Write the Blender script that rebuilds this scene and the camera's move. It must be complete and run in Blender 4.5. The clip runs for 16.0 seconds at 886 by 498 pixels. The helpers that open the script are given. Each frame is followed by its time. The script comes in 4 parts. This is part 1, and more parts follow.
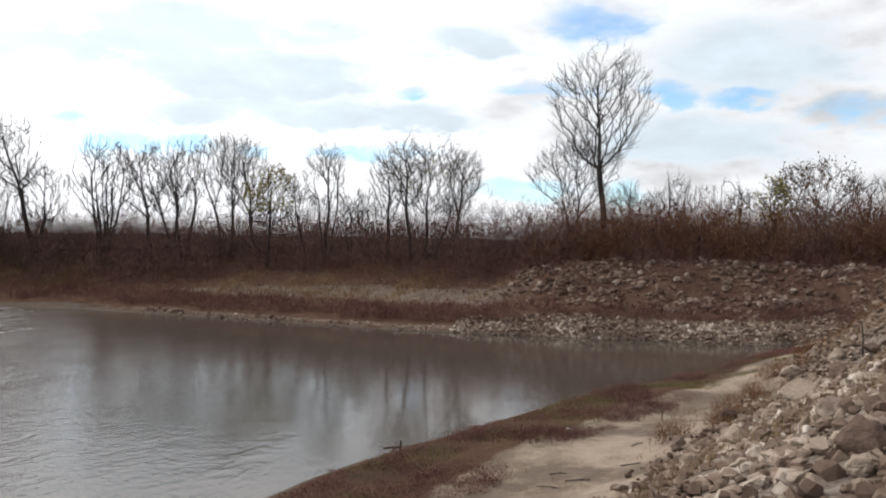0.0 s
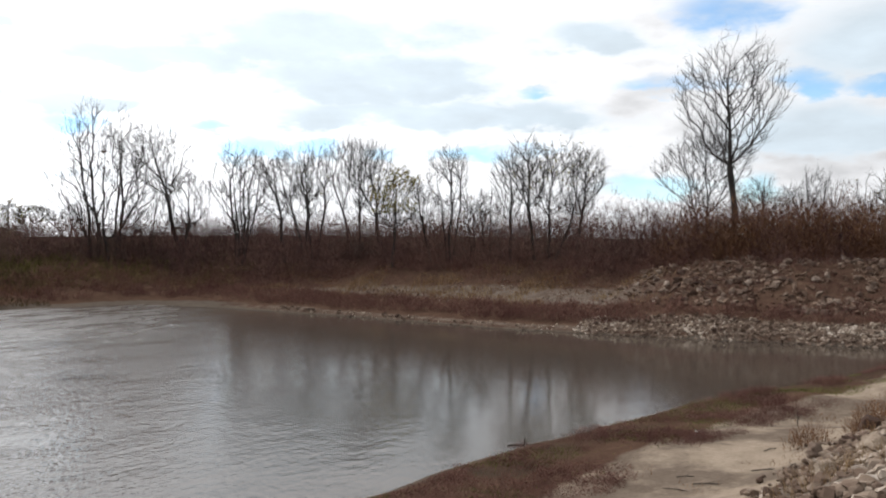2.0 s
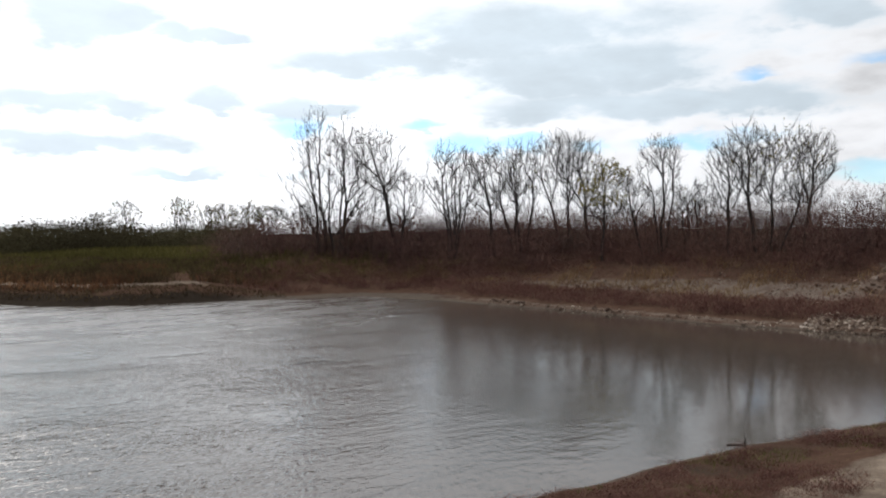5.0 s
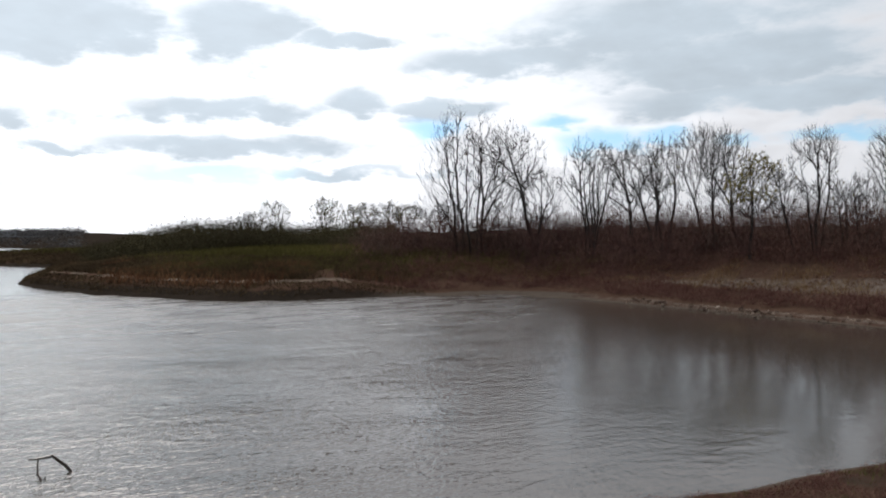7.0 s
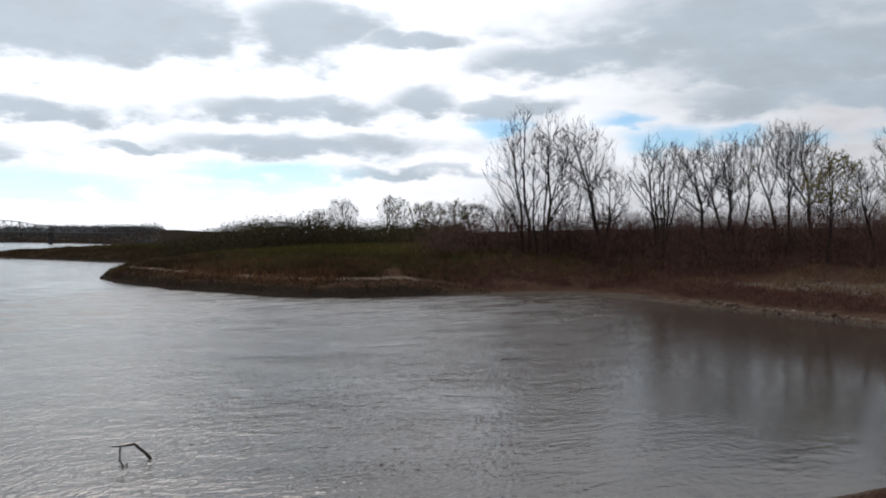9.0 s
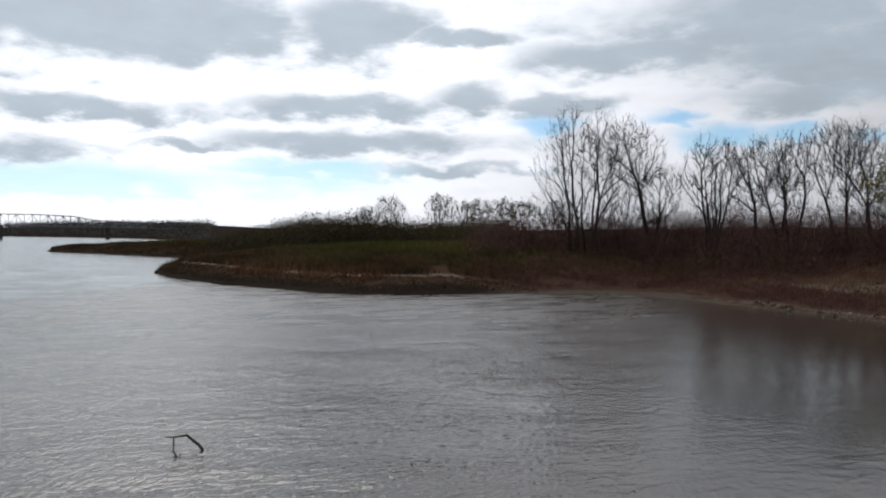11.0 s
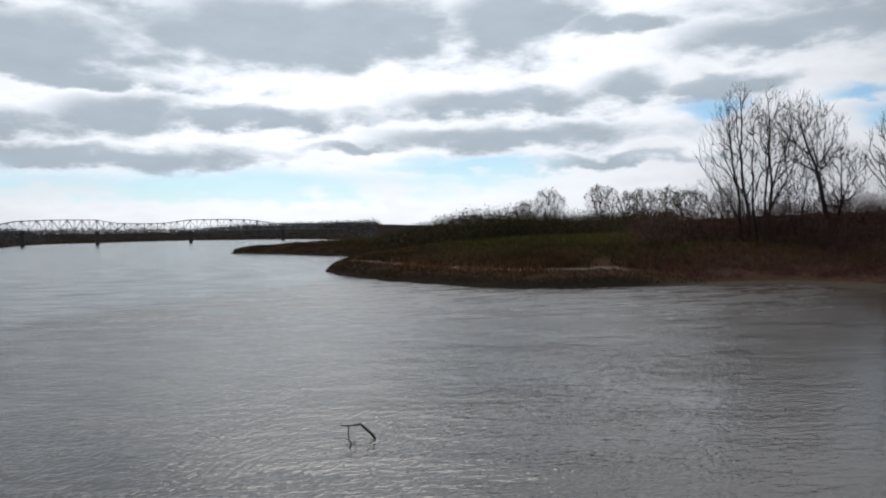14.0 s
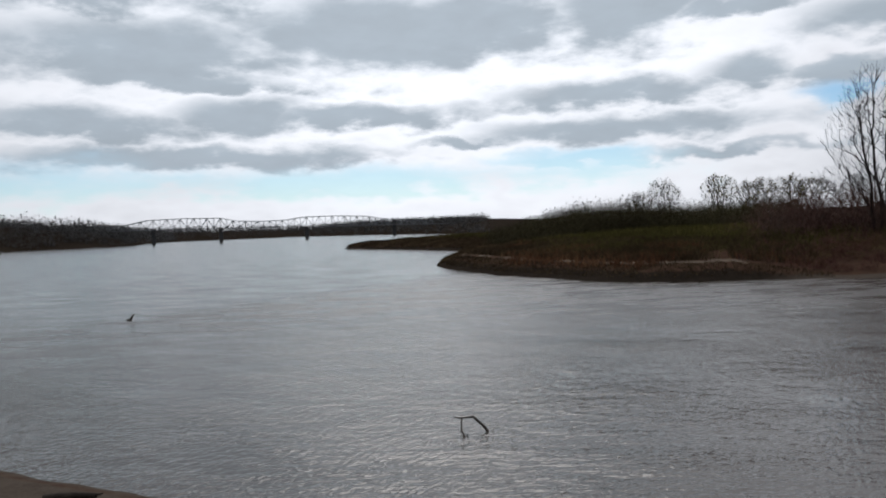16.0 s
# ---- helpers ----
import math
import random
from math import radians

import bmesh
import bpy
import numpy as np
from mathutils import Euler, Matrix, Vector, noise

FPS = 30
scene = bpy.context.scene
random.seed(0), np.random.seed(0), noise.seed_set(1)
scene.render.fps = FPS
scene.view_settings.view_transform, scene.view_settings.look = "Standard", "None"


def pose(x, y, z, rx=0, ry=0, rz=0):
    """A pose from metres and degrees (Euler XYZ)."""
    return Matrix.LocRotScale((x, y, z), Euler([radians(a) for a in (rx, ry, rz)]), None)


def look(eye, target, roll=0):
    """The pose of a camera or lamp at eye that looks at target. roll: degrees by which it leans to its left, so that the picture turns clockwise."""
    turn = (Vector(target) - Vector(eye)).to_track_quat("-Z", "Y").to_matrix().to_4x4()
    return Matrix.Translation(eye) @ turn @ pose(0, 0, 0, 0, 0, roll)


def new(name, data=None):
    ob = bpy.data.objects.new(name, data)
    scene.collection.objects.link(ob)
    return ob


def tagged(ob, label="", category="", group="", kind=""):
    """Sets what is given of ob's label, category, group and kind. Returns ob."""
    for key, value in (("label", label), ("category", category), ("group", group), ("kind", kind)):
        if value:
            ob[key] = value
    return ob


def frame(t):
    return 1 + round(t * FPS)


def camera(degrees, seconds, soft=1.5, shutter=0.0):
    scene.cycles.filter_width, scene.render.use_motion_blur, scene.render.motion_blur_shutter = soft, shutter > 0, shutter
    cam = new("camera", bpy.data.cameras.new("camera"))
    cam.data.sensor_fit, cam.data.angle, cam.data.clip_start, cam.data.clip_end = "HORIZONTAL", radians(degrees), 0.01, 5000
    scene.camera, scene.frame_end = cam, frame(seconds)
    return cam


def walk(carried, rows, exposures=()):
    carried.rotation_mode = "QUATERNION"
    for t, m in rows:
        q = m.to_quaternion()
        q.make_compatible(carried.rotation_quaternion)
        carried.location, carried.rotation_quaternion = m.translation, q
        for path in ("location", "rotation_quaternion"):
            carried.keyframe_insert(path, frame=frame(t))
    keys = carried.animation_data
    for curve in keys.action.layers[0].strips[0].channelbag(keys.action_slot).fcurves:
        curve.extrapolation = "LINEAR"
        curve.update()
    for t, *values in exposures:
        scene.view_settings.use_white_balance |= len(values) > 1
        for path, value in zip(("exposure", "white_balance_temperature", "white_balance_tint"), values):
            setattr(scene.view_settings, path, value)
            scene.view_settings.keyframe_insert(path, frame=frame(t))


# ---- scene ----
cam = camera(58.4, 16.0, soft=2.0)
# seconds, x, y, z, then the turn about x, y, z in degrees
PATH = [
    (0.0, 0.0, 0.0, 6.5, 89.758, -0.582, 0.001),
    (0.5, 0.003, -0.098, 6.504, 89.751, -0.47, 1.974),
    (1.0, 0.006, -0.196, 6.509, 89.729, -0.375, 4.107),
    (1.5, 0.012, -0.294, 6.513, 89.704, -0.257, 6.43),
    (2.0, 0.016, -0.387, 6.518, 89.688, -0.179, 8.834),
    (2.5, 0.017, -0.473, 6.522, 89.595, -0.143, 11.294),
    (3.0, 0.017, -0.557, 6.527, 89.494, -0.029, 13.717),
    (3.5, 0.022, -0.641, 6.531, 89.408, 0.086, 16.161),
    (4.0, 0.033, -0.727, 6.536, 89.338, 0.199, 18.678),
    (4.5, 0.049, -0.813, 6.54, 89.299, 0.383, 21.199),
    (5.0, 0.068, -0.898, 6.544, 89.269, 0.498, 23.769),
    (5.2, 0.076, -0.931, 6.546, 89.27, 0.562, 24.785),
    (7.5, 0.203, -1.296, 6.564, 89.201, 0.598, 35.483),
    (8.0, 0.211, -1.344, 6.567, 89.18, 0.566, 36.874),
    (10.5, 0.185, -1.415, 6.579, 89.131, -0.379, 40.358),
    (11.0, 0.217, -1.444, 6.583, 89.027, -0.247, 41.753),
    (11.5, 0.254, -1.474, 6.587, 88.931, 0.061, 43.522),
    (12.0, 0.295, -1.505, 6.59, 88.857, 0.346, 45.47),
    (12.5, 0.338, -1.535, 6.594, 88.814, 0.625, 47.438),
    (13.0, 0.38, -1.565, 6.598, 88.762, 0.957, 49.38),
    (13.5, 0.421, -1.594, 6.603, 88.75, 1.237, 51.311),
    (14.0, 0.458, -1.623, 6.607, 88.73, 1.47, 53.266),
    (14.5, 0.491, -1.652, 6.611, 88.671, 1.652, 55.268),
    (15.0, 0.521, -1.68, 6.616, 88.595, 1.789, 57.234),
    (15.5, 0.549, -1.709, 6.62, 88.542, 2.006, 59.199),
    (16.0, 0.574, -1.737, 6.624, 88.557, 2.194, 61.176),
]
# seconds, stops, white balance
EXPOSURES = [(0.0, 0.16, 6500, 10), (3.5, 0.02, 6500, 10), (5.0, -0.12, 6450, 10), (8.0, -0.60, 6350, 11), (11.0, -0.85, 6280, 11), (13.0, -0.92, 6260, 10), (16.0, -1.06, 6240, 11)]
walk(cam, [(t, pose(x, y, z, rx, ry, rz)) for t, x, y, z, rx, ry, rz in PATH], EXPOSURES)

# ---- sky and sun ----
SUN_AZ, SUN_EL = 62.0, 37.0          # degrees left of +y, and above the horizon
SUN_DIR = Vector((-math.sin(radians(SUN_AZ)) * math.cos(radians(SUN_EL)),
                  math.cos(radians(SUN_AZ)) * math.cos(radians(SUN_EL)), math.sin(radians(SUN_EL))))
# the broken cloud, as patches of azimuth, elevation, half width and half height in degrees: clear gaps, the high grey bases, and the low ones
GAPS = [(-10.5, 15.6, 3.2, 1.4), (-7.1, 11.1, 3.3, 0.8), (-15.6, 10.8, 1.9, 0.7), (-20.6, 10.0, 2.7, 0.5), (1.7, 10.5, 1.7, 0.4), (6.4, 6.6, 3.5, 0.6),
        (18.1, 6.8, 2.5, 0.7), (-4.7, 4.2, 2.4, 0.7), (-13.0, 3.7, 1.8, 1.1), (25.3, 8.1, 2.2, 0.6), (34.7, 8.0, 2.0, 0.8), (22.3, 6.8, 3.8, 0.9),
        (11.8, 6.6, 2.0, 0.5), (51.5, 4.6, 7.0, 0.6), (-28.0, 8.9, 3.0, 0.9), (72.0, 3.6, 24.0, 1.1), (97.0, 4.0, 14.0, 1.4)]
HIGH_BANKS = [(16.4, 14.3, 12.0, 1.9), (13.8, 11.9, 8.0, 1.9), (-1.2, 14.4, 3.0, 1.1), (4.8, 9.1, 7.0, 0.7), (-21.0, 12.4, 4.4, 1.9), (-17.2, 7.3, 5.3, 1.3),
              (48.2, 14.4, 4.4, 2.1), (29.6, 12.3, 5.8, 1.0), (12.3, 9.2, 8.4, 0.9), (58.9, 14.2, 6.9, 2.1), (40.4, 13.8, 2.1, 0.6), (81.4, 12.5, 8.5, 1.9),
              # the bank at (80, 23.5) is added above the view to darken the water's reflection
              (66.0, 13.9, 8.6, 2.4), (42.2, 13.9, 2.0, 0.8), (86.0, 16.4, 7.0, 1.4), (80.0, 23.5, 27.0, 7.5), (122.0, 16.0, 20.0, 5.0)]
LOW_BANKS = [(48.2, 9.0, 6.6, 0.8), (39.1, 9.8, 2.8, 0.9), (33.2, 9.3, 3.5, 0.5), (48.8, 6.5, 7.4, 0.8), (39.8, 4.7, 5.0, 0.4), (86.3, 7.7, 5.7, 0.9),
             (75.5, 8.3, 3.4, 1.0), (67.0, 8.2, 6.2, 0.7), (77.7, 5.5, 10.9, 0.6), (79.8, 10.7, 6.9, 0.6), (59.3, 6.1, 2.6, 0.35)]


def build_world():
    world = bpy.data.worlds.new("sky")
    scene.world = world
    world.use_nodes = True
    nt = world.node_tree
    nt.nodes.clear()
    N, L = nt.nodes.new, nt.links.new

    def m(op, a, b=None, c=None):
        n = N("ShaderNodeMath")
        n.operation = op
        for i, v in enumerate((a, b, c)):
            if v is None:
                continue
            if isinstance(v, (int, float)):
                n.inputs[i].default_value = v
            else:
                L(v, n.inputs[i])
        return n.outputs[0]

    def smooth(v, lo, hi):
        n = N("ShaderNodeMapRange")
        n.interpolation_type = "SMOOTHSTEP"
        L(v, n.inputs[0])
        n.inputs[1].default_value, n.inputs[2].default_value = lo, hi
        return n.outputs[0]

    def mix(f, a, b):
        n = N("ShaderNodeMix")
        n.data_type = "RGBA"
        if isinstance(f, (int, float)):
            n.inputs[0].default_value = f
        else:
            L(f, n.inputs[0])
        for i, v in ((6, a), (7, b)):
            if isinstance(v, tuple):
                n.inputs[i].default_value = (*v, 1)
            else:
                L(v, n.inputs[i])
        return n.outputs[2]

    tc = N("ShaderNodeTexCoord")
    sep = N("ShaderNodeSeparateXYZ")
    L(tc.outputs["Generated"], sep.inputs[0])
    x, y, z = sep.outputs
    az = m("MULTIPLY", m("ARCTAN2", m("MULTIPLY", x, -1.0), y), 57.2958)
    el = m("MULTIPLY", m("ARCSINE", z), 57.2958)

    # cloud deck seen in perspective: the pattern shrinks towards the horizon
    deck = N("ShaderNodeCombineXYZ")
    zz = m("ADD", m("MAXIMUM", z, 0.0), 0.10)
    L(m("DIVIDE", x, zz), deck.inputs[0])
    L(m("DIVIDE", y, zz), deck.inputs[1])

    def fbm(scale, detail, rough, offset):
        n = N("ShaderNodeTexNoise")
        mp = N("ShaderNodeMapping")
        mp.inputs[1].default_value = offset
        L(deck.outputs[0], mp.inputs[0])
        L(mp.outputs[0], n.inputs["Vector"])
        n.inputs["Scale"].default_value, n.inputs["Detail"].default_value, n.inputs["Roughness"].default_value = scale, detail, rough
        return n.outputs["Fac"]

    big = fbm(0.9, 6, 0.55, (3.1, 1.7, 0))
    # puffs: wider than high, as the decks are seen from the side
    puff = N("ShaderNodeCombineXYZ")
    L(m("DIVIDE", az, 7.5), puff.inputs[0])
    L(m("DIVIDE", el, 3.0), puff.inputs[1])

    def puffs(scale, detail, offset):
        n = N("ShaderNodeTexNoise")
        mp = N("ShaderNodeMapping")
        mp.inputs[1].default_value = offset
        L(puff.outputs[0], mp.inputs[0])
        L(mp.outputs[0], n.inputs["Vector"])
        n.inputs["Scale"].default_value, n.inputs["Detail"].default_value, n.inputs["Roughness"].default_value = scale, detail, 0.55
        return n.outputs["Fac"]

    fine, wisp = puffs(0.8, 6, (0.4, 7.2, 0)), puffs(2.2, 6, (5.0, 2.0, 3.0))
    # the patches keep their places; their edges are drawn out and frayed
    warp = N("ShaderNodeCombineXYZ")
    L(m("MULTIPLY_ADD", m("SUBTRACT", fine, 0.5), WARP[0], az), warp.inputs[0])
    L(m("MULTIPLY_ADD", m("SUBTRACT", wisp, 0.5), WARP[1], el), warp.inputs[1])

    def patches(items):
        """How far inside the nearest patch: 1 at its middle, 0 outside."""
        least = None
        for a, e, w, h in items:
            v = N("ShaderNodeVectorMath")
            v.operation = "MULTIPLY_ADD"
            L(warp.outputs[0], v.inputs[0])
            v.inputs[1].default_value, v.inputs[2].default_value = (1 / w, 1 / h, 0), (-a / w, -e / h, 0)
            r = N("ShaderNodeVectorMath")
            r.operation = "DOT_PRODUCT"
            L(v.outputs[0], r.inputs[0])
            L(v.outputs[0], r.inputs[1])
            least = r.outputs["Value"] if least is None else m("MINIMUM", least, r.outputs["Value"])
        return m("EXPONENT", m("MULTIPLY", least, -0.5))

    gap = patches(GAPS)
    bank = patches(HIGH_BANKS + LOW_BANKS)

    sky = N("ShaderNodeTexSky")
    sky.sky_type, sky.sun_disc = "NISHITA", False
    sky.sun_elevation, sky.sun_rotation = radians(SUN_EL), radians(-SUN_AZ)
    sky.air_density, sky.dust_density, sky.ozone_density = 1.0, 0.1, 3.0
    clear = N("ShaderNodeVectorMath")
    clear.operation = "MULTIPLY"
    L(sky.outputs[0], clear.inputs[0])
    clear.inputs[1].default_value = SKY_TINT

    # thin bright cloud against thick grey cloud; brighter towards the veiled sun
    dot = N("ShaderNodeVectorMath")
    dot.operation = "DOT_PRODUCT"
    L(tc.outputs["Generated"], dot.inputs[0])
    dot.inputs[1].default_value = SUN_DIR
    c = m("MAXIMUM", dot.outputs["Value"], 0.0)
    glow = m("ADD", m("MULTIPLY", m("POWER", c, 3.0), 1.75), m("MULTIPLY", m("POWER", c, 22.0), 0.35))
    lit = m("MULTIPLY", m("ADD", m("ADD", 0.68, glow), m("ADD", m("MULTIPLY", m("SUBTRACT", fine, 0.5), 0.7), m("MULTIPLY", m("SUBTRACT", wisp, 0.5), 0.5))), CLOUD_GAIN)
    white = N("ShaderNodeVectorMath")
    white.operation = "SCALE"
    white.inputs[0].default_value = (0.985, 0.995, 1.02)
    L(lit, white.inputs[3])
    grain = m("ADD", m("MULTIPLY", m("SUBTRACT", fine, 0.5), 1.3), m("MULTIPLY", m("SUBTRACT", wisp, 0.5), 0.9))
    grey_fac = smooth(m("ADD", m("MULTIPLY_ADD", m("SUBTRACT", big, 0.45), 0.6, bank), grain), 0.10, 0.86)
    base = N("ShaderNodeVectorMath")
    base.operation = "SCALE"
    base.inputs[0].default_value = (0.55, 0.64, 0.71)
    L(m("MULTIPLY", m("ADD", m("ADD", 0.99, m("MULTIPLY", grain, -0.45)), m("MULTIPLY", glow, 0.16)), CLOUD_GAIN), base.inputs[3])
    cloud = mix(m("MULTIPLY", grey_fac, 0.9), white.outputs[0], base.outputs[0])
    hole = smooth(m("ADD", m("SUBTRACT", gap, m("MULTIPLY", m("SUBTRACT", big, 0.5), 0.5)), m("MULTIPLY", grain, 0.9)), 0.32, 1.05)
    # thin haze lightens the clear gaps close to the horizon
    low = smooth(el, 9.0, 0.0)
    hazy = mix(m("MULTIPLY_ADD", low, 0.28, 0.17), clear.outputs[0], white.outputs[0])
    final = mix(hole, cloud, hazy)
    bg = N("ShaderNodeBackground")
    L(final, bg.inputs[0])
    bg.inputs[1].default_value = SKY_STRENGTH
    out = N("ShaderNodeOutputWorld")
    L(bg.outputs[0], out.inputs[0])


WARP = (9.0, 3.0)
SKY_STRENGTH, CLOUD_GAIN, SKY_TINT = 0.12, 10.0, (0.95, 1.28, 1.40)
build_world()

sun_data = bpy.data.lights.new("sun", "SUN")
sun_data.energy, sun_data.angle, sun_data.color = 1.3, radians(26.0), (1.0, 0.94, 0.86)
sun = new("sun", sun_data)
sun.matrix_world = look((0, 0, 300), Vector((0, 0, 300)) - SUN_DIR)

# ---- materials ----
def material(name, stops, scale=4.0, rough=0.85, bump=0.3, bump_scale=None, vary=None, detail=8.0, coords="Object", stretch=(1, 1, 1), gloss=0.02):
    """A procedural surface: a colour ramp over two noises; vary: 'object' or 'island' shifts it piece by piece."""
    mat = bpy.data.materials.new(name)
    mat.use_nodes = True
    nt = mat.node_tree
    N, L = nt.nodes.new, nt.links.new
    bsdf = nt.nodes["Principled BSDF"]
    tc = N("ShaderNodeTexCoord")
    mp = N("ShaderNodeMapping")
    mp.inputs[3].default_value = stretch
    L(tc.outputs[coords], mp.inputs[0])
    n1 = N("ShaderNodeTexNoise")
    n1.inputs["Scale"].default_value, n1.inputs["Detail"].default_value, n1.inputs["Roughness"].default_value = scale, detail, 0.65
    L(mp.outputs[0], n1.inputs["Vector"])
    n2 = N("ShaderNodeTexNoise")
    n2.inputs["Scale"].default_value, n2.inputs["Detail"].default_value = scale * 0.13, 3.0
    L(mp.outputs[0], n2.inputs["Vector"])
    add = N("ShaderNodeMath")
    add.operation = "ADD"
    L(n1.outputs["Fac"], add.inputs[0])
    L(n2.outputs["Fac"], add.inputs[1])
    half = N("ShaderNodeMath")
    half.operation = "MULTIPLY_ADD"
    L(add.outputs[0], half.inputs[0])
    half.inputs[1].default_value, half.inputs[2].default_value = 0.9, -0.4
    fac = half.outputs[0]
    if vary:
        if vary == "object":
            src = N("ShaderNodeObjectInfo").outputs["Random"]
        else:
            src = N("ShaderNodeNewGeometry").outputs["Random Per Island"]
        m = N("ShaderNodeMath")
        m.operation = "MULTIPLY_ADD"
        L(src, m.inputs[0])
        m.inputs[1].default_value = 0.75 if vary == "object" else 0.5
        h = N("ShaderNodeMath")
        h.operation = "MULTIPLY_ADD"
        L(fac, h.inputs[0])
        h.inputs[1].default_value, h.inputs[2].default_value = (0.9, -0.32) if vary == "object" else (1.0, -0.25)
        L(h.outputs[0], m.inputs[2])
        fac = m.outputs[0]
    ramp = N("ShaderNodeValToRGB")
    els = ramp.color_ramp.elements
    while len(els) < len(stops):
        els.new(0.5)
    for e, (p, c) in zip(els, stops):
        e.position, e.color = p, (*c, 1)
    L(fac, ramp.inputs[0])
    L(ramp.outputs[0], bsdf.inputs["Base Color"])
    bsdf.inputs["Roughness"].default_value = rough
    bsdf.inputs["Specular IOR Level"].default_value = gloss
    if bump:
        nb = N("ShaderNodeTexNoise")
        nb.inputs["Scale"].default_value, nb.inputs["Detail"].default_value = bump_scale or scale * 3, 6.0
        L(mp.outputs[0], nb.inputs["Vector"])
        b = N("ShaderNodeBump")
        b.inputs["Strength"].default_value, b.inputs["Distance"].default_value = bump, 0.08
        L(nb.outputs["Fac"], b.inputs["Height"])
        L(b.outputs[0], bsdf.inputs["Normal"])
    return mat


# darker than real bark: the backlit silhouette is put into its colour
BARK = material("bark", [(0.2, (0.022, 0.020, 0.019)), (0.5, (0.043, 0.038, 0.036)), (0.8, (0.080, 0.071, 0.067))], 6.0, 0.9, 0.5, stretch=(1, 1, 0.25))
TWIG = material("twig", [(0.2, (0.07, 0.055, 0.045)), (0.8, (0.15, 0.12, 0.10))], 1.0, 0.85, 0.0, vary="island")
LEAF = material("leaf", [(0.1, (0.12, 0.11, 0.035)), (0.5, (0.20, 0.18, 0.055)), (0.9, (0.28, 0.20, 0.07))], 2.0, 0.7, 0.0, vary="island")
RUST_LEAF = material("rust_leaf", [(0.1, (0.07, 0.045, 0.025)), (0.9, (0.16, 0.09, 0.045))], 2.0, 0.8, 0.0, vary="island")
BRUSH = material("brush", [(0.05, (0.040, 0.025, 0.025)), (0.5, (0.095, 0.054, 0.048)), (0.97, (0.22, 0.13, 0.10))], 0.6, 0.9, 0.0, vary="island")
TAN_BRUSH = material("tan_brush", [(0.05, (0.065, 0.034, 0.022)), (0.5, (0.140, 0.070, 0.038)), (0.95, (0.28, 0.16, 0.08))], 0.6, 0.9, 0.0, vary="island")
RED_WEED = material("red_weed", [(0.05, (0.055, 0.026, 0.024)), (0.5, (0.122, 0.060, 0.051)), (0.97, (0.23, 0.135, 0.10))], 0.7, 0.9, 0.0, vary="island")
DRY_GRASS = material("dry_grass", [(0.05, (0.11, 0.065, 0.035)), (0.5, (0.20, 0.13, 0.07)), (0.95, (0.33, 0.24, 0.14))], 0.7, 0.9, 0.0, vary="island")
GREEN_GRASS = material("green_grass", [(0.05, (0.055, 0.045, 0.018)), (0.5, (0.088, 0.082, 0.026)), (0.95, (0.16, 0.135, 0.05))], 0.5, 0.85, 0.0, vary="island")
MOSS_GRASS = material("moss_grass", [(0.05, (0.055, 0.050, 0.020)), (0.5, (0.105, 0.105, 0.035)), (0.95, (0.19, 0.18, 0.065))], 0.8, 0.9, 0.0, vary="island")
BANK_GRASS = material("bank_grass", [(0.05, (0.028, 0.020, 0.013)), (0.5, (0.068, 0.048, 0.028)), (0.97, (0.17, 0.125, 0.07))], 0.5, 0.9, 0.0, vary="island")
WILLOW = material("willow", [(0.05, (0.028, 0.023, 0.014)), (0.5, (0.050, 0.044, 0.023)), (0.95, (0.10, 0.088, 0.046))], 0.4, 0.85, 0.0, vary="island")
# the distance haze is put into these pale blue-grey wood colours
HAZED_WOODS = material("far_woods", [(0.05, (0.065, 0.067, 0.07)), (0.95, (0.125, 0.122, 0.118))], 0.05, 0.9, 0.0, vary="island")
STONE = material("limestone", [(0.08, (0.09, 0.055, 0.043)), (0.35, (0.22, 0.155, 0.118)), (0.65, (0.38, 0.305, 0.245)), (0.95, (0.60, 0.54, 0.47))], 5.0, 0.9, 0.9, bump_scale=11.0, vary="object")
RUBBLE = material("rubble", [(0.05, (0.06, 0.04, 0.031)), (0.42, (0.135, 0.095, 0.072)), (0.70, (0.26, 0.205, 0.16)), (0.95, (0.52, 0.455, 0.39))], 2.0, 0.9, 0.3, vary="island")
STEEL = material("bridge_steel", [(0.2, (0.14, 0.155, 0.17)), (0.8, (0.21, 0.23, 0.25))], 0.05, 0.6, 0.0, gloss=0.3)
BROWN_RUBBLE = material("brown_rubble", [(0.05, (0.05, 0.031, 0.024)), (0.45, (0.115, 0.075, 0.055)), (0.78, (0.20, 0.145, 0.110)), (0.98, (0.40, 0.325, 0.265))], 2.0, 0.9, 0.3, vary="island")
PALE_STONE = material("pale_stone", [(0.1, (0.15, 0.105, 0.08)), (0.5, (0.27, 0.215, 0.165)), (0.9, (0.42, 0.36, 0.30))], 3.0, 0.9, 0.7, bump_scale=12.0)
CONCRETE = material("concrete", [(0.2, (0.06, 0.063, 0.068)), (0.8, (0.10, 0.10, 0.10))], 0.3, 0.9, 0.1)
BROWN_STONE = material("brown_stone", [(0.1, (0.055, 0.036, 0.029)), (0.5, (0.115, 0.080, 0.062)), (0.8, (0.19, 0.145, 0.115)), (0.98, (0.36, 0.30, 0.25))], 2.0, 0.9, 0.5, bump_scale=9.0, vary="object")
DRIFT = material("driftwood", [(0.2, (0.025, 0.02, 0.018)), (0.8, (0.075, 0.062, 0.052))], 5.0, 0.75, 0.5, stretch=(1, 1, 0.3))
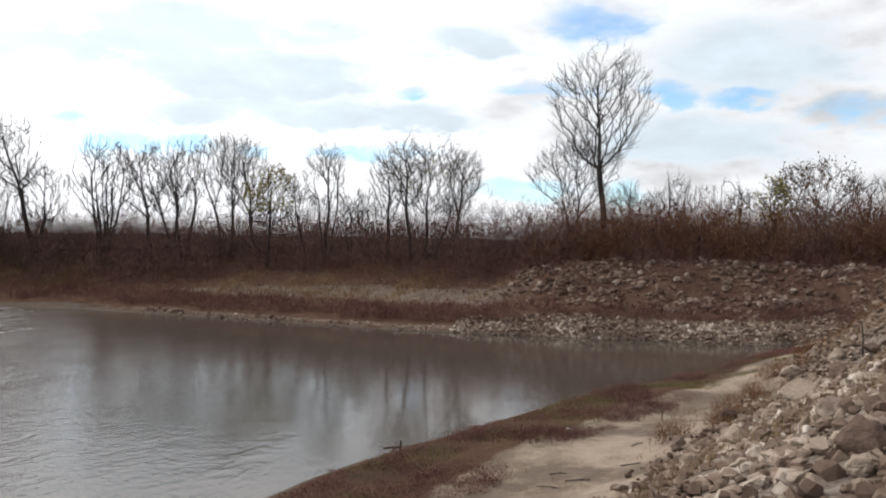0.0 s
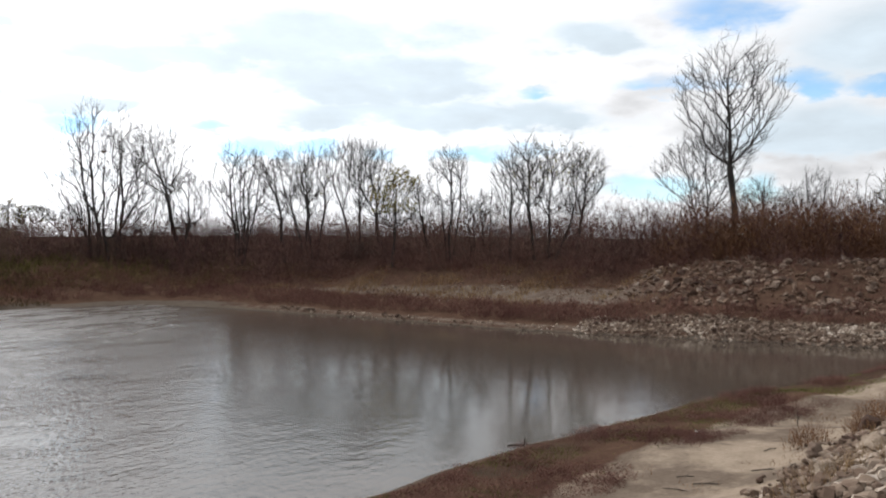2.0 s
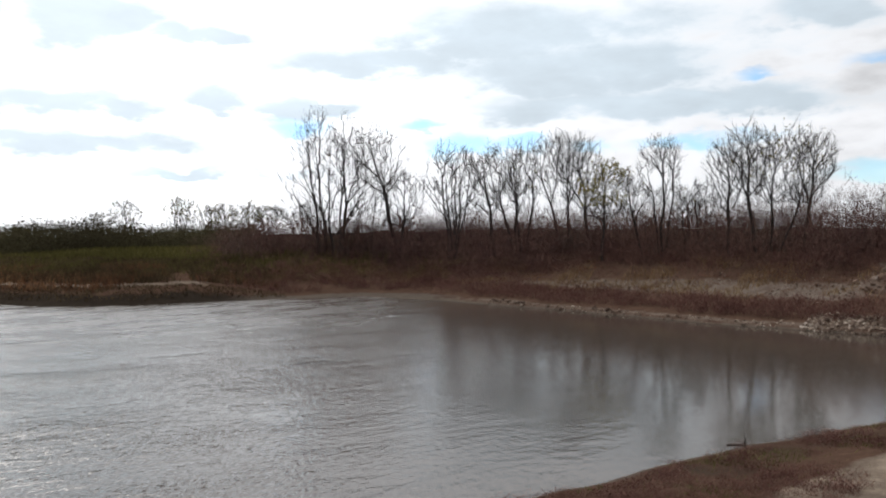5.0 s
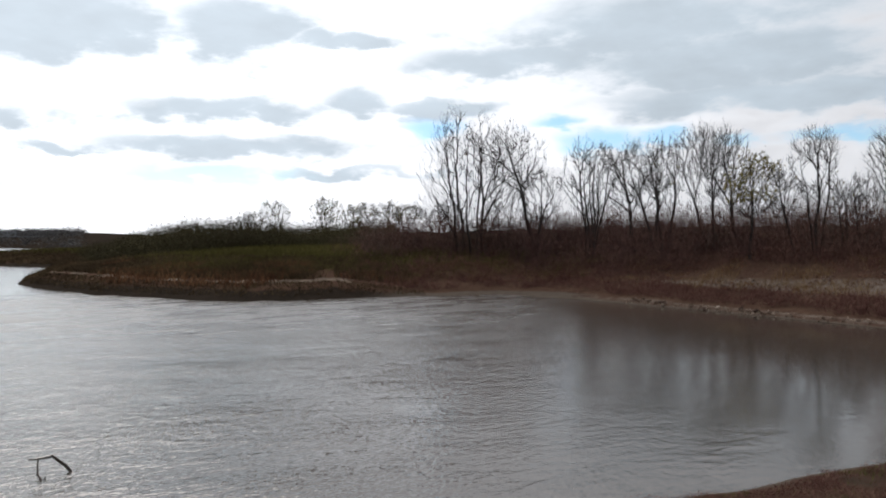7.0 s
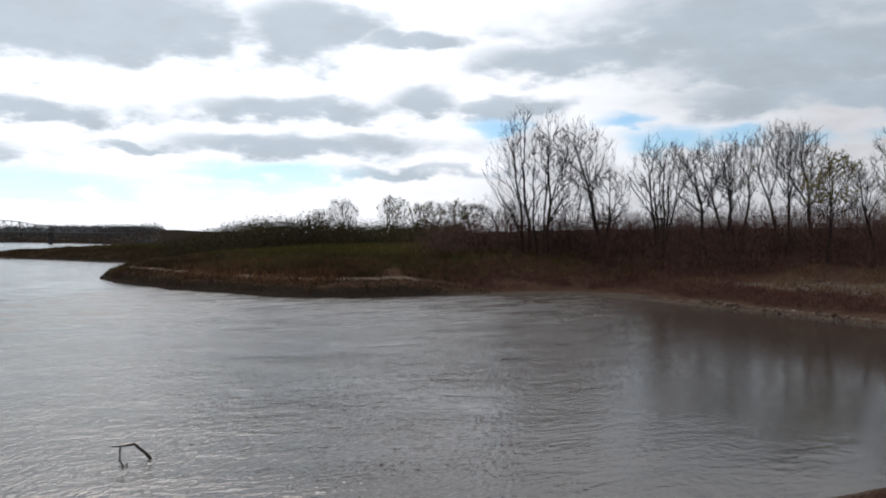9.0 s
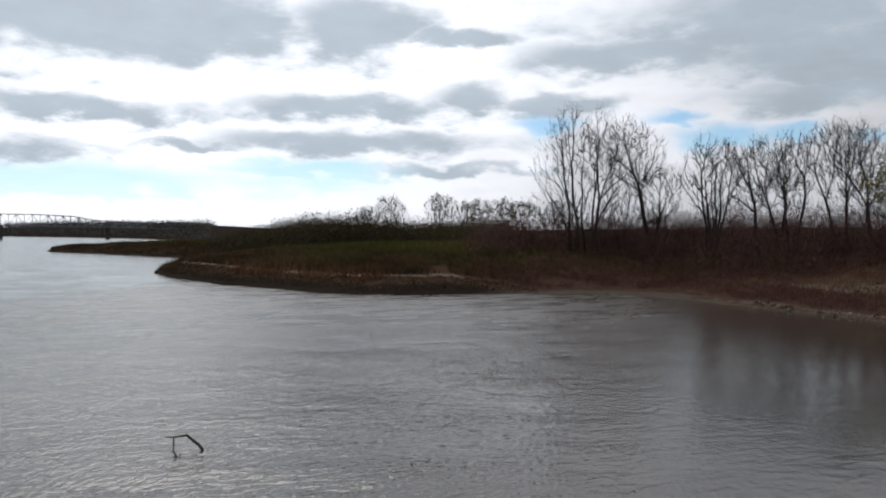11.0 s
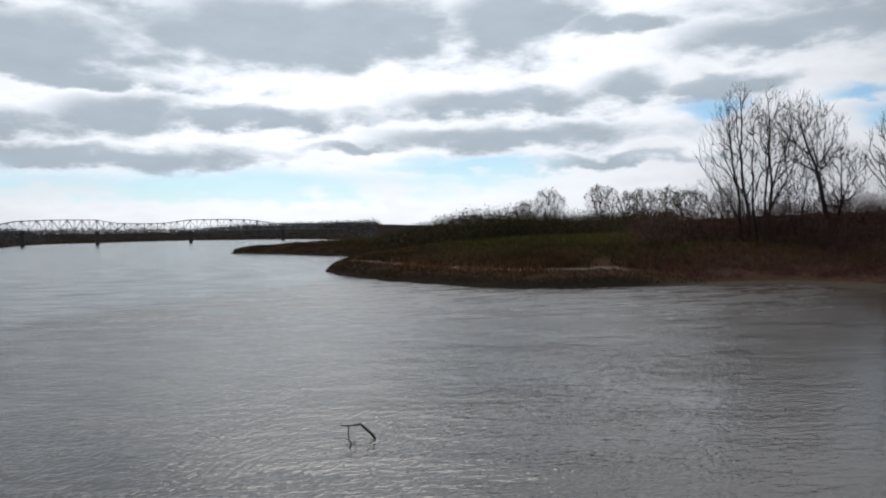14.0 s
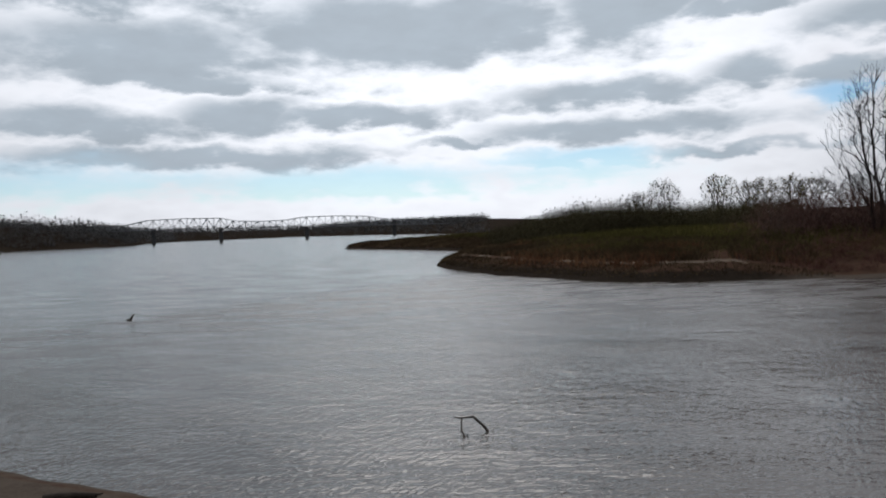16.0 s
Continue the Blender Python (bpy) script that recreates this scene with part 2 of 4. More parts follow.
PALE = material("pale_debris", [(0.2, (0.55, 0.53, 0.50)), (0.8, (0.75, 0.73, 0.70))], 5.0, 0.7, 0.1)


def ground_material():
    mat = bpy.data.materials.new("ground")
    mat.use_nodes = True
    nt = mat.node_tree
    N, L = nt.nodes.new, nt.links.new
    bsdf = nt.nodes["Principled BSDF"]
    tc = N("ShaderNodeTexCoord")

    def noise_tex(scale, detail=8.0, rough=0.6):
        n = N("ShaderNodeTexNoise")
        n.inputs["Scale"].default_value, n.inputs["Detail"].default_value, n.inputs["Roughness"].default_value = scale, detail, rough
        L(tc.outputs["Object"], n.inputs["Vector"])
        return n.outputs["Fac"]

    fine, mid, large = noise_tex(9.0), noise_tex(1.3), noise_tex(0.35, 6.0)

    def ramp(fac, stops):
        r = N("ShaderNodeValToRGB")
        els = r.color_ramp.elements
        while len(els) < len(stops):
            els.new(0.5)
        for e, (p, c) in zip(els, stops):
            e.position, e.color = p, (*c, 1)
        L(fac, r.inputs[0])
        return r.outputs[0]

    def mix(f, a, b):
        n = N("ShaderNodeMix")
        n.data_type = "RGBA"
        L(f, n.inputs[0])
        L(a, n.inputs[6])
        L(b, n.inputs[7])
        return n.outputs[2]

    def edge(att):
        """A mask with a broken edge."""
        a = N("ShaderNodeMath")
        a.operation = "MULTIPLY_ADD"
        L(mid, a.inputs[0])
        a.inputs[1].default_value = 0.9
        L(att, a.inputs[2])
        r = N("ShaderNodeMapRange")
        L(a.outputs[0], r.inputs[0])
        r.inputs[1].default_value, r.inputs[2].default_value = 0.75, 1.15
        return r.outputs[0]

    mixed = N("ShaderNodeMath")
    mixed.operation = "MULTIPLY_ADD"
    L(fine, mixed.inputs[0])
    mixed.inputs[1].default_value = 0.5
    hm = N("ShaderNodeMath")
    hm.operation = "MULTIPLY"
    L(mid, hm.inputs[0])
    hm.inputs[1].default_value = 0.5
    L(hm.outputs[0], mixed.inputs[2])
    f = mixed.outputs[0]
    soil = ramp(f, [(0.3, (0.042, 0.026, 0.019)), (0.5, (0.07, 0.042, 0.030)), (0.7, (0.11, 0.072, 0.048))])
    sand = ramp(f, [(0.3, (0.17, 0.132, 0.098)), (0.5, (0.24, 0.19, 0.145)), (0.7, (0.30, 0.245, 0.19))])
    gravel = ramp(fine, [(0.3, (0.08, 0.06, 0.047)), (0.5, (0.14, 0.113, 0.093)), (0.7, (0.23, 0.20, 0.17))])
    green = ramp(f, [(0.3, (0.05, 0.045, 0.016)), (0.7, (0.09, 0.082, 0.028))])
    sand_tone = N("ShaderNodeMapRange")
    L(large, sand_tone.inputs[0])
    sand_tone.inputs[1].default_value, sand_tone.inputs[2].default_value = 0.40, 0.54
    damp = ramp(f, [(0.3, (0.085, 0.065, 0.05)), (0.7, (0.16, 0.125, 0.098))])
    sand = mix(sand_tone.outputs[0], sand, damp)
    mud = ramp(f, [(0.3, (0.06, 0.047, 0.038)), (0.7, (0.11, 0.09, 0.073))])
    wet = ramp(f, [(0.3, (0.018, 0.014, 0.011)), (0.7, (0.045, 0.035, 0.027))])
    a1, a2 = N("ShaderNodeAttribute"), N("ShaderNodeAttribute")
    a1.attribute_name, a2.attribute_name = "soil_a", "soil_b"
    s1, s2 = N("ShaderNodeSeparateColor"), N("ShaderNodeSeparateColor")
    L(a1.outputs["Color"], s1.inputs[0])
    L(a2.outputs["Color"], s2.inputs[0])
    col = mix(edge(s1.outputs[0]), soil, sand)
    col = mix(edge(s1.outputs[1]), col, gravel)
    col = mix(edge(s1.outputs[2]), col, green)
    col = mix(edge(s2.outputs[0]), col, mud)
    col = mix(edge(s2.outputs[1]), col, wet)
    L(col, bsdf.inputs["Base Color"])
    bsdf.inputs["Roughness"].default_value = 0.92
    bsdf.inputs["Specular IOR Level"].default_value = 0.0
    b = N("ShaderNodeBump")
    b.inputs["Strength"].default_value, b.inputs["Distance"].default_value = 0.6, 0.08
    L(f, b.inputs["Height"])
    L(b.outputs[0], bsdf.inputs["Normal"])
    return mat


# ripple heights: the sheltered cove, the bay, the open river
CALM, BAY, RIPPLE = 0.05, 0.22, 0.95


def water_material():
    mat = bpy.data.materials.new("river_water")
    mat.use_nodes = True
    nt = mat.node_tree
    N, L = nt.nodes.new, nt.links.new
    bsdf = nt.nodes["Principled BSDF"]
    tc = N("ShaderNodeTexCoord")

    def noise_tex(scale, length, detail=3.0, rough=0.5, turn=0.0):
        """Noise drawn out by that factor along the bearing turn, in degrees from the x axis."""
        mp = N("ShaderNodeMapping")
        mp.vector_type = "TEXTURE"
        mp.inputs[2].default_value = (0, 0, radians(turn))
        mp.inputs[3].default_value = (length, 1, 1)
        L(tc.outputs["Object"], mp.inputs[0])
        n = N("ShaderNodeTexNoise")
        n.inputs["Scale"].default_value, n.inputs["Detail"].default_value, n.inputs["Roughness"].default_value = scale, detail, rough
        L(mp.outputs[0], n.inputs["Vector"])
        return n.outputs["Fac"]

    def m(op, a, b, c=None):
        n = N("ShaderNodeMath")
        n.operation = op
        for i, v in enumerate((a, b, c)):
            if v is None:
                continue
            if isinstance(v, (int, float)):
                n.inputs[i].default_value = v
            else:
                L(v, n.inputs[i])
        return n.outputs[0]

    # short-crested wind ripples, a finer chop on them, and a low swell under them
    wave = m("MULTIPLY_ADD", noise_tex(4.4, 2.3, 2.0, 0.45, 125), 0.62, m("MULTIPLY", noise_tex(3.4, 2.2, 2.0, 0.45, 62), 0.50))
    chop = noise_tex(9.0, 1.6, 2.0, 0.5, 90)
    gusts = noise_tex(0.28, 2.0, 6.0, 0.65, 60)
    streak = noise_tex(0.42, 3.2, 6.0, 0.65, 60)
    swell = noise_tex(0.85, 2.6, 5.0, 0.62, 60)
    roll = noise_tex(0.26, 4.0, 4.0, 0.55, 62)
    swirl = noise_tex(0.10, 1.6, 4.0, 0.6, 30)
    # the sheltered cove lies calmer than the open river
    sep = N("ShaderNodeSeparateXYZ")
    L(tc.outputs["Object"], sep.inputs[0])
    place = m("MULTIPLY_ADD", m("SUBTRACT", swirl, 0.5), 14.0, m("MULTIPLY_ADD", sep.outputs[1], 0.42, sep.outputs[0]))

    def rise(start, end, low, high):
        r = N("ShaderNodeMapRange")
        r.interpolation_type = "SMOOTHSTEP"
        L(place, r.inputs[0])
        for k, v in enumerate((start, end, low, high)):
            r.inputs[k + 1].default_value = v
        return r.outputs[0]

    open_water = m("ADD", rise(13.0, 0.0, CALM, BAY), rise(1.0, -10.0, 0.0, RIPPLE - BAY))
    # past the eddy line the main current runs smoother
    current = N("ShaderNodeMapRange")
    current.interpolation_type = "SMOOTHSTEP"
    L(m("MULTIPLY_ADD", m("SUBTRACT", swirl, 0.5), 18.0, m("MULTIPLY_ADD", sep.outputs[1], -0.55, m("MULTIPLY", sep.outputs[0], -1.0))), current.inputs[0])
    current.inputs[1].default_value, current.inputs[2].default_value = 62.0, 72.0
    current.inputs[3].default_value, current.inputs[4].default_value = 1.0, 0.5
    patch = N("ShaderNodeMapRange")
    L(m("MULTIPLY_ADD", m("SUBTRACT", gusts, 0.5), 0.45, swirl), patch.inputs[0])
    patch.inputs[1].default_value, patch.inputs[2].default_value = 0.36, 0.64
    patch.inputs[3].default_value, patch.inputs[4].default_value = 0.45, 1.4
    wide = N("ShaderNodeVectorMath")
    wide.operation = "LENGTH"
    L(tc.outputs["Object"], wide.inputs[0])
    height = m("MULTIPLY", m("MULTIPLY_ADD", roll, 0.5, m("MULTIPLY_ADD", swell, 0.4, m("MULTIPLY_ADD", chop, 0.22, wave))), m("MULTIPLY", m("MULTIPLY", open_water, current.outputs[0]), patch.outputs[0]))
    b = N("ShaderNodeBump")
    b.inputs["Strength"].default_value, b.inputs["Distance"].default_value = 1.0, 0.1
    L(height, b.inputs["Height"])
    L(b.outputs[0], bsdf.inputs["Normal"])
    bsdf.inputs["Base Color"].default_value = (0.056, 0.045, 0.036, 1)
    # wavelets too small to tell apart blur the reflection, more so in the open and where gusts pass
    blur = N("ShaderNodeMapRange")
    L(wide.outputs["Value"], blur.inputs[0])
    blur.inputs[1].default_value, blur.inputs[2].default_value = 18.0, 70.0
    ruffle = N("ShaderNodeMapRange")
    ruffle.interpolation_type = "SMOOTHSTEP"
    L(m("MULTIPLY_ADD", streak, 0.7, m("MULTIPLY", gusts, 0.3)), ruffle.inputs[0])
    ruffle.inputs[1].default_value, ruffle.inputs[2].default_value = 0.43, 0.57
    ruffle.inputs[3].default_value, ruffle.inputs[4].default_value = 0.10, 0.26
    L(m("MULTIPLY_ADD", m("MULTIPLY", blur.outputs[0], m("MULTIPLY_ADD", open_water, 1.0 / RIPPLE, 0.0)), m("MULTIPLY", ruffle.outputs[0], current.outputs[0]), 0.08), bsdf.inputs["Roughness"])
    bsdf.inputs["IOR"].default_value = 1.333
    bsdf.inputs["Specular IOR Level"].default_value = 0.5
    return mat


GROUND, WATER = ground_material(), water_material()

# ---- the land: one sheet, shaped by its distance from the shoreline ----
# vertices of the water's edge: x, y, kind of bank
SHORE = [(-800, -130, 5), (-400, -115, 5), (-120, -45, 0), (-60, -16, 0), (-40, -7.5, 0), (-26.1, -2.2, 0), (-23.6, -0.6, 0), (-21.0, 1.0, 0),
         (-14, 8, 0), (-8, 15.5, 0), (-4.5, 20.2, 0), (-2.9, 22.7, 0), (-1.5, 24.7, 0), (0.2, 27.4, 0), (1.8, 29.2, 0), (4.6, 32.8, 0),
         (8.2, 36.2, 0), (13.8, 41.4, 6), (17.9, 45.7, 6), (22.5, 50.5, 6), (25.0, 53.2, 1), (24.3, 54.6, 1), (19.6, 53.6, 1), (14.2, 55.6, 1), (8.8, 57.2, 1),
         (0.6, 59.2, 2), (-8.2, 63.0, 2), (-20.8, 70.0, 2), (-28.6, 73.2, 2), (-40, 77.8, 3), (-45, 78.6, 3), (-51, 72.5, 3), (-58, 65.5, 4),
         (-60.5, 61.8, 4), (-65.5, 57.7, 4), (-72, 57.0, 4), (-89.5, 57.0, 4), (-114, 61.5, 4), (-128, 67.5, 4), (-133, 71, 4), (-147, 82, 4),
         (-170, 96, 4), (-200, 115, 4), (-254, 119, 4), (-303, 119, 4), (-318, 128, 4), (-290, 150, 4), (-262, 172, 4), (-340, 230, 5),
         (-520, 330, 5), (-760, 440, 5), (-1100, 570, 5), (-1500, 660, 5), (-2300, 760, 5), (-2300, 420, 5), (-1500, 215, 5), (-1130, 148, 5),
         (-1085, 138, 5), (-1060, 90, 5), (-1020, 0, 5), (-960, -90, 5)]
BANKS_D = [0.0, 0.5, 1.0, 2.5, 4.0, 6.0, 7.6, 10.0, 14.0, 16.0, 22.0, 40.0, 100.0, 300.0, 1500.0]
BANKS_Z = [
    [0, 0.14, 0.26, 0.45, 0.60, 0.76, 0.9, 1.75, 4.2, 4.8, 5.0, 5.1, 5.2, 5.4, 7.0],        # near bank: mud, weeds, sand, stone slope
    [0, 0.30, 0.50, 0.85, 1.15, 1.75, 2.3, 3.15, 4.6, 5.1, 5.3, 5.4, 5.5, 5.6, 8.0],         # rubble across the cove
    [0, 0.20, 0.30, 0.50, 0.70, 1.00, 1.25, 1.75, 2.9, 3.6, 5.0, 5.3, 5.4, 5.6, 8.0],        # low terrace
    [0, 0.10, 0.18, 0.35, 0.60, 0.95, 1.2, 1.7, 2.6, 3.0, 4.2, 4.9, 5.2, 5.4, 8.0],          # muddy corner
    [0, 0.45, 0.85, 1.45, 1.75, 2.05, 2.2, 2.5, 3.0, 3.2, 3.7, 4.6, 5.2, 5.6, 8.0],          # cut bank of the field
    [0, 0.50, 1.00, 1.80, 2.40, 3.00, 3.3, 3.8, 4.6, 5.0, 6.0, 7.5, 9.0, 12.0, 14.0],        # far shores
    [0, 0.14, 0.26, 0.50, 0.85, 1.85, 3.1, 4.6, 5.0, 5.1, 5.2, 5.3, 5.4, 5.5, 7.0],          # near bank towards the head of the cove
]


def value_noise(x, y, size, seed):
    """Smooth noise between 0 and 1 on a grid of that size."""
    def corner(ix, iy):
        v = np.sin(ix * 127.1 + iy * 311.7 + seed * 74.7) * 43758.5453
        return v - np.floor(v)
    gx, gy = x / size, y / size
    ix, iy = np.floor(gx), np.floor(gy)
    fx, fy = gx - ix, gy - iy
    fx, fy = fx * fx * (3 - 2 * fx), fy * fy * (3 - 2 * fy)
    return ((corner(ix, iy) * (1 - fx) + corner(ix + 1, iy) * fx) * (1 - fy)
            + (corner(ix, iy + 1) * (1 - fx) + corner(ix + 1, iy + 1) * fx) * fy)


def shore_field(x, y):
    """For points in plan: distance from the water's edge (land positive), and the weight of each kind of bank."""
    x, y = np.asarray(x, float), np.asarray(y, float)
    # the edge wanders a little
    best = np.full(x.shape, 1e18)
    ka, kb, ku = np.zeros(x.shape, int), np.zeros(x.shape, int), np.zeros(x.shape)
    inside = np.zeros(x.shape, bool)
    for (ax, ay, ta), (bx, by, tb) in zip(SHORE, SHORE[1:] + SHORE[:1]):
        dx, dy = bx - ax, by - ay
        u = np.clip(((x - ax) * dx + (y - ay) * dy) / (dx * dx + dy * dy), 0, 1)
        d = (x - ax - u * dx) ** 2 + (y - ay - u * dy) ** 2
        near = d < best
        best = np.where(near, d, best)
        ka, kb, ku = np.where(near, ta, ka), np.where(near, tb, kb), np.where(near, u, ku)
        if dy:
            cross = ((ay > y) != (by > y)) & (x < dx * (y - ay) / dy + ax)
            inside ^= cross
    dist = np.where(inside, -1, 1) * np.sqrt(best)
    small = np.clip(np.hypot(x, y) / 60, 0.3, 1.5)
    dist = dist + (value_noise(x, y, 3.1, 1) - 0.5) * 0.9 * small + (value_noise(x, y, 0.9, 2) - 0.5) * 0.25
    return dist, ka, kb, ku


def land(x, y):
    """Height of the ground, with the distance from the shore and the bank's kinds."""
    d, ka, kb, ku = shore_field(x, y)
    table = np.array([np.interp(d, BANKS_D, zs) for zs in BANKS_Z])
    pick = lambda k: np.take_along_axis(table, k[None], 0)[0]
    z = pick(ka) * (1 - ku) + pick(kb) * ku
    rough = np.clip(d / 3, 0, 1)
    z = z + rough * ((value_noise(x, y, 2.3, 3) - 0.5) * 0.22 + (value_noise(x, y, 9.0, 4) - 0.5) * 0.4)
    # wooded bluffs far down the river, on both sides
    r = np.hypot(x, y)
    hill = np.clip((r - 700) / 400, 0, 1) * np.clip(d / 60, 0, 1) * np.clip((-x - 150) / 400, 0, 1) * np.clip((np.degrees(np.arctan2(-x, y)) - 50) / 10, 0, 1)
    z = z + hill * (9 + 8 * value_noise(x, y, 420, 7))
    left = np.exp(-(((x + 1120) / 110) ** 2 + ((y + 40) / 90) ** 2))
    z = z + np.clip(d / 30, 0, 1) * left * 12
    return np.where(d < 0, np.maximum(d * 0.22, -3.0), z), d, ka, kb, ku


ramp01 = lambda v, lo, hi: np.clip((v - lo) / (hi - lo), 0, 1)


def kind_weight(ka, kb, ku, kinds):
    return np.isin(ka, kinds) * (1 - ku) + np.isin(kb, kinds) * ku


def mesh_from(name, verts, faces, mat, smooth=False):
    """A mesh from arrays of vertices and of triangles or quads."""
    me = bpy.data.meshes.new(name)
    verts, faces = np.asarray(verts, np.float32), np.asarray(faces, np.int32)
    n, k = faces.shape
    me.vertices.add(len(verts))
    me.vertices.foreach_set("co", verts.ravel())
    me.loops.add(n * k)
    me.loops.foreach_set("vertex_index", faces.ravel())
    me.polygons.add(n)
    me.polygons.foreach_set("loop_start", np.arange(0, n * k, k, dtype=np.int32))
    me.polygons.foreach_set("use_smooth", np.full(n, smooth))
    me.update(calc_edges=True)
    me.validate()
    me.materials.append(mat)
    return me


def build_ground():
    az = np.radians(np.concatenate([np.arange(-36, 98, 0.36), np.arange(98, 324, 5.0)]))
    rad = [1.2]
    while rad[-1] < 4700:
        r = rad[-1]
        rad.append(r * (1.009 if 14 < r < 110 else 1.018 if 110 < r < 400 else 1.05))
    rad = np.array([0.0] + rad)
    A, R = np.meshgrid(az, rad)
    x, y = -np.sin(A) * R, np.cos(A) * R
    z, d, ka, kb, ku = land(x.ravel(), y.ravel())
    na, nr = len(az), len(rad)
    verts = np.stack([x.ravel(), y.ravel(), z], 1)
    i, j = np.meshgrid(np.arange(nr - 1), np.arange(na), indexing="ij")
    j2 = (j + 1) % na
    faces = np.stack([i * na + j, i * na + j2, (i + 1) * na + j2, (i + 1) * na + j], -1).reshape(-1, 4)
    me = mesh_from("ground", verts, faces, GROUND, True)
    w = lambda *k: kind_weight(ka, kb, ku, k)
    band = lambda lo, hi, s=0.6: np.clip((d - lo) / s, 0, 1) * np.clip((hi - d) / s, 0, 1)
    px, py = x.ravel(), y.ravel()
    left = np.clip((-8 - px) / 4, 0, 1)
    sand = w(6) * band(2.2, 5.0) + w(0) * (band(3.6, 9.2) * (1 - left) + band(0.2, 9) * left * 0.4) + w(4) * band(4.0, 6.2, 0.3) * 0.75 * (value_noise(px, py, 6.0, 40) > 0.42) + w(2) * band(13, 19, 2) * 0.2
    gravel = w(0) * band(8.6, 15, 1) * 0.8 + w(6) * band(4.6, 12, 1) * 0.8 + w(1) * (band(0, 4) * 0.45 + band(5, 16, 1) * 0.2) + w(2) * (band(0, 1.8) * 0.5 + 0.58 * band(7.5, 11.5 + 2.5 * ramp01(px, -26, -6), 1.5))
    green = w(4) * band(20, 400, 8) * 0.8 + w(3) * band(25, 200, 10) * 0.5 + w(0) * band(1.5, 3.5, 0.8) * 0.3
    mud = w(3) * band(-1, 2.5) + w(0) * band(0.2, 9) * left * 0.8 + np.clip((0.5 - d) / 0.4, 0, 1) * 0.8
    for name, cols in (("soil_a", (sand, gravel, green)), ("soil_b", (mud, w(4) * band(-1, 2.0, 0.5) + w(5) + w(0, 6) * band(-0.5, 3.4, 1.0) * (1 - left) * (0.30 + 0.25 * value_noise(px, py, 1.4, 54)), mud * 0))):
        att = me.color_attributes.new(name, "FLOAT_COLOR", "POINT")
        rgba = np.ones((len(verts), 4), np.float32)
        for k in range(3):
            rgba[:, k] = np.clip(cols[k], 0, 1)
        att.data.foreach_set("color", rgba.ravel())
    return tagged(new("ground", me), "brown and sandy river bank with mud, gravel and dry soil", "ground", kind="structure")


def build_water():
    rad = np.array([0.0, 10, 40, 160, 600, 2000, 4700])
    az = np.radians(np.arange(0, 360, 6))
    A, R = np.meshgrid(az, rad)
    verts = np.stack([(-np.sin(A) * R).ravel(), (np.cos(A) * R).ravel(), np.zeros(A.size)], 1)
    na, nr = len(az), len(rad)
    i, j = np.meshgrid(np.arange(nr - 1), np.arange(na), indexing="ij")
    j2 = (j + 1) % na
    faces = np.stack([i * na + j, i * na + j2, (i + 1) * na + j2, (i + 1) * na + j], -1).reshape(-1, 4)
    me = mesh_from("water", verts, faces, WATER, False)
    return tagged(new("water", me), "murky grey-brown river water with small ripples", "water", kind="structure")


build_ground()
build_water()

# ---- weeds, grass and brush ----
def scatter(n, xmin, xmax, ymin, ymax, seed, keep):
    """Random points in plan for which keep(d, ka, kb, ku, x, y) is above a random number; with their ground height."""
    rs = np.random.RandomState(seed)
    x, y = rs.uniform(xmin, xmax, n), rs.uniform(ymin, ymax, n)
    z, d, ka, kb, ku = land(x, y)
    ok = keep(d, ka, kb, ku, x, y) > rs.rand(n)
    return np.stack([x[ok], y[ok], z[ok]], 1)


def along_shore(n, first, last, lo, hi, seed, keep=lambda d, x, y: 1.0):
    """Random points on the land side of the water's edge, from the shore vertex nearest to first to that nearest to last, lo to hi metres from it."""
    rs = np.random.RandomState(seed)
    P = np.array([(x, y) for x, y, _ in SHORE], float)
    i0, i1 = (int(np.argmin(((P - q) ** 2).sum(1))) for q in (first, last))
    a, b = P[i0:i1], P[i0 + 1:i1 + 1]
    ln = np.hypot(*(b - a).T)
    k = rs.choice(len(ln), n, p=ln / ln.sum())
    u, off_ = rs.rand(n), rs.uniform(lo - 1, hi + 1, n)
    t = (b[k] - a[k]) / ln[k][:, None]
    p = a[k] + (b[k] - a[k]) * u[:, None] + np.stack([t[:, 1], -t[:, 0]], 1) * off_[:, None]
    z, d, *_ = land(p[:, 0], p[:, 1])
    ok = (d > lo) & (d < hi) & (keep(d, p[:, 0], p[:, 1]) > rs.rand(n))
    return np.stack([p[ok, 0], p[ok, 1], z[ok]], 1)


def blades(roots, height, width, lean, seed):
    """One upright pointed blade for each root; height and width are arrays or numbers."""
    rs = np.random.RandomState(seed)
    n = len(roots)
    h = np.broadcast_to(height, n) * rs.uniform(0.6, 1.15, n)
    w = np.broadcast_to(width, n) * rs.uniform(0.7, 1.3, n)
    a = rs.uniform(0, 2 * np.pi, n)
    side = np.stack([np.cos(a), np.sin(a), np.zeros(n)], 1) * w[:, None]
    tip = roots + np.stack([rs.normal(0, lean, n) * h, rs.normal(0, lean, n) * h, h], 1)
    low = roots - [0, 0, 0.05]
    verts = np.stack([low - side, low + side, tip], 1).reshape(-1, 3)
    return verts, np.arange(3 * n).reshape(-1, 3)


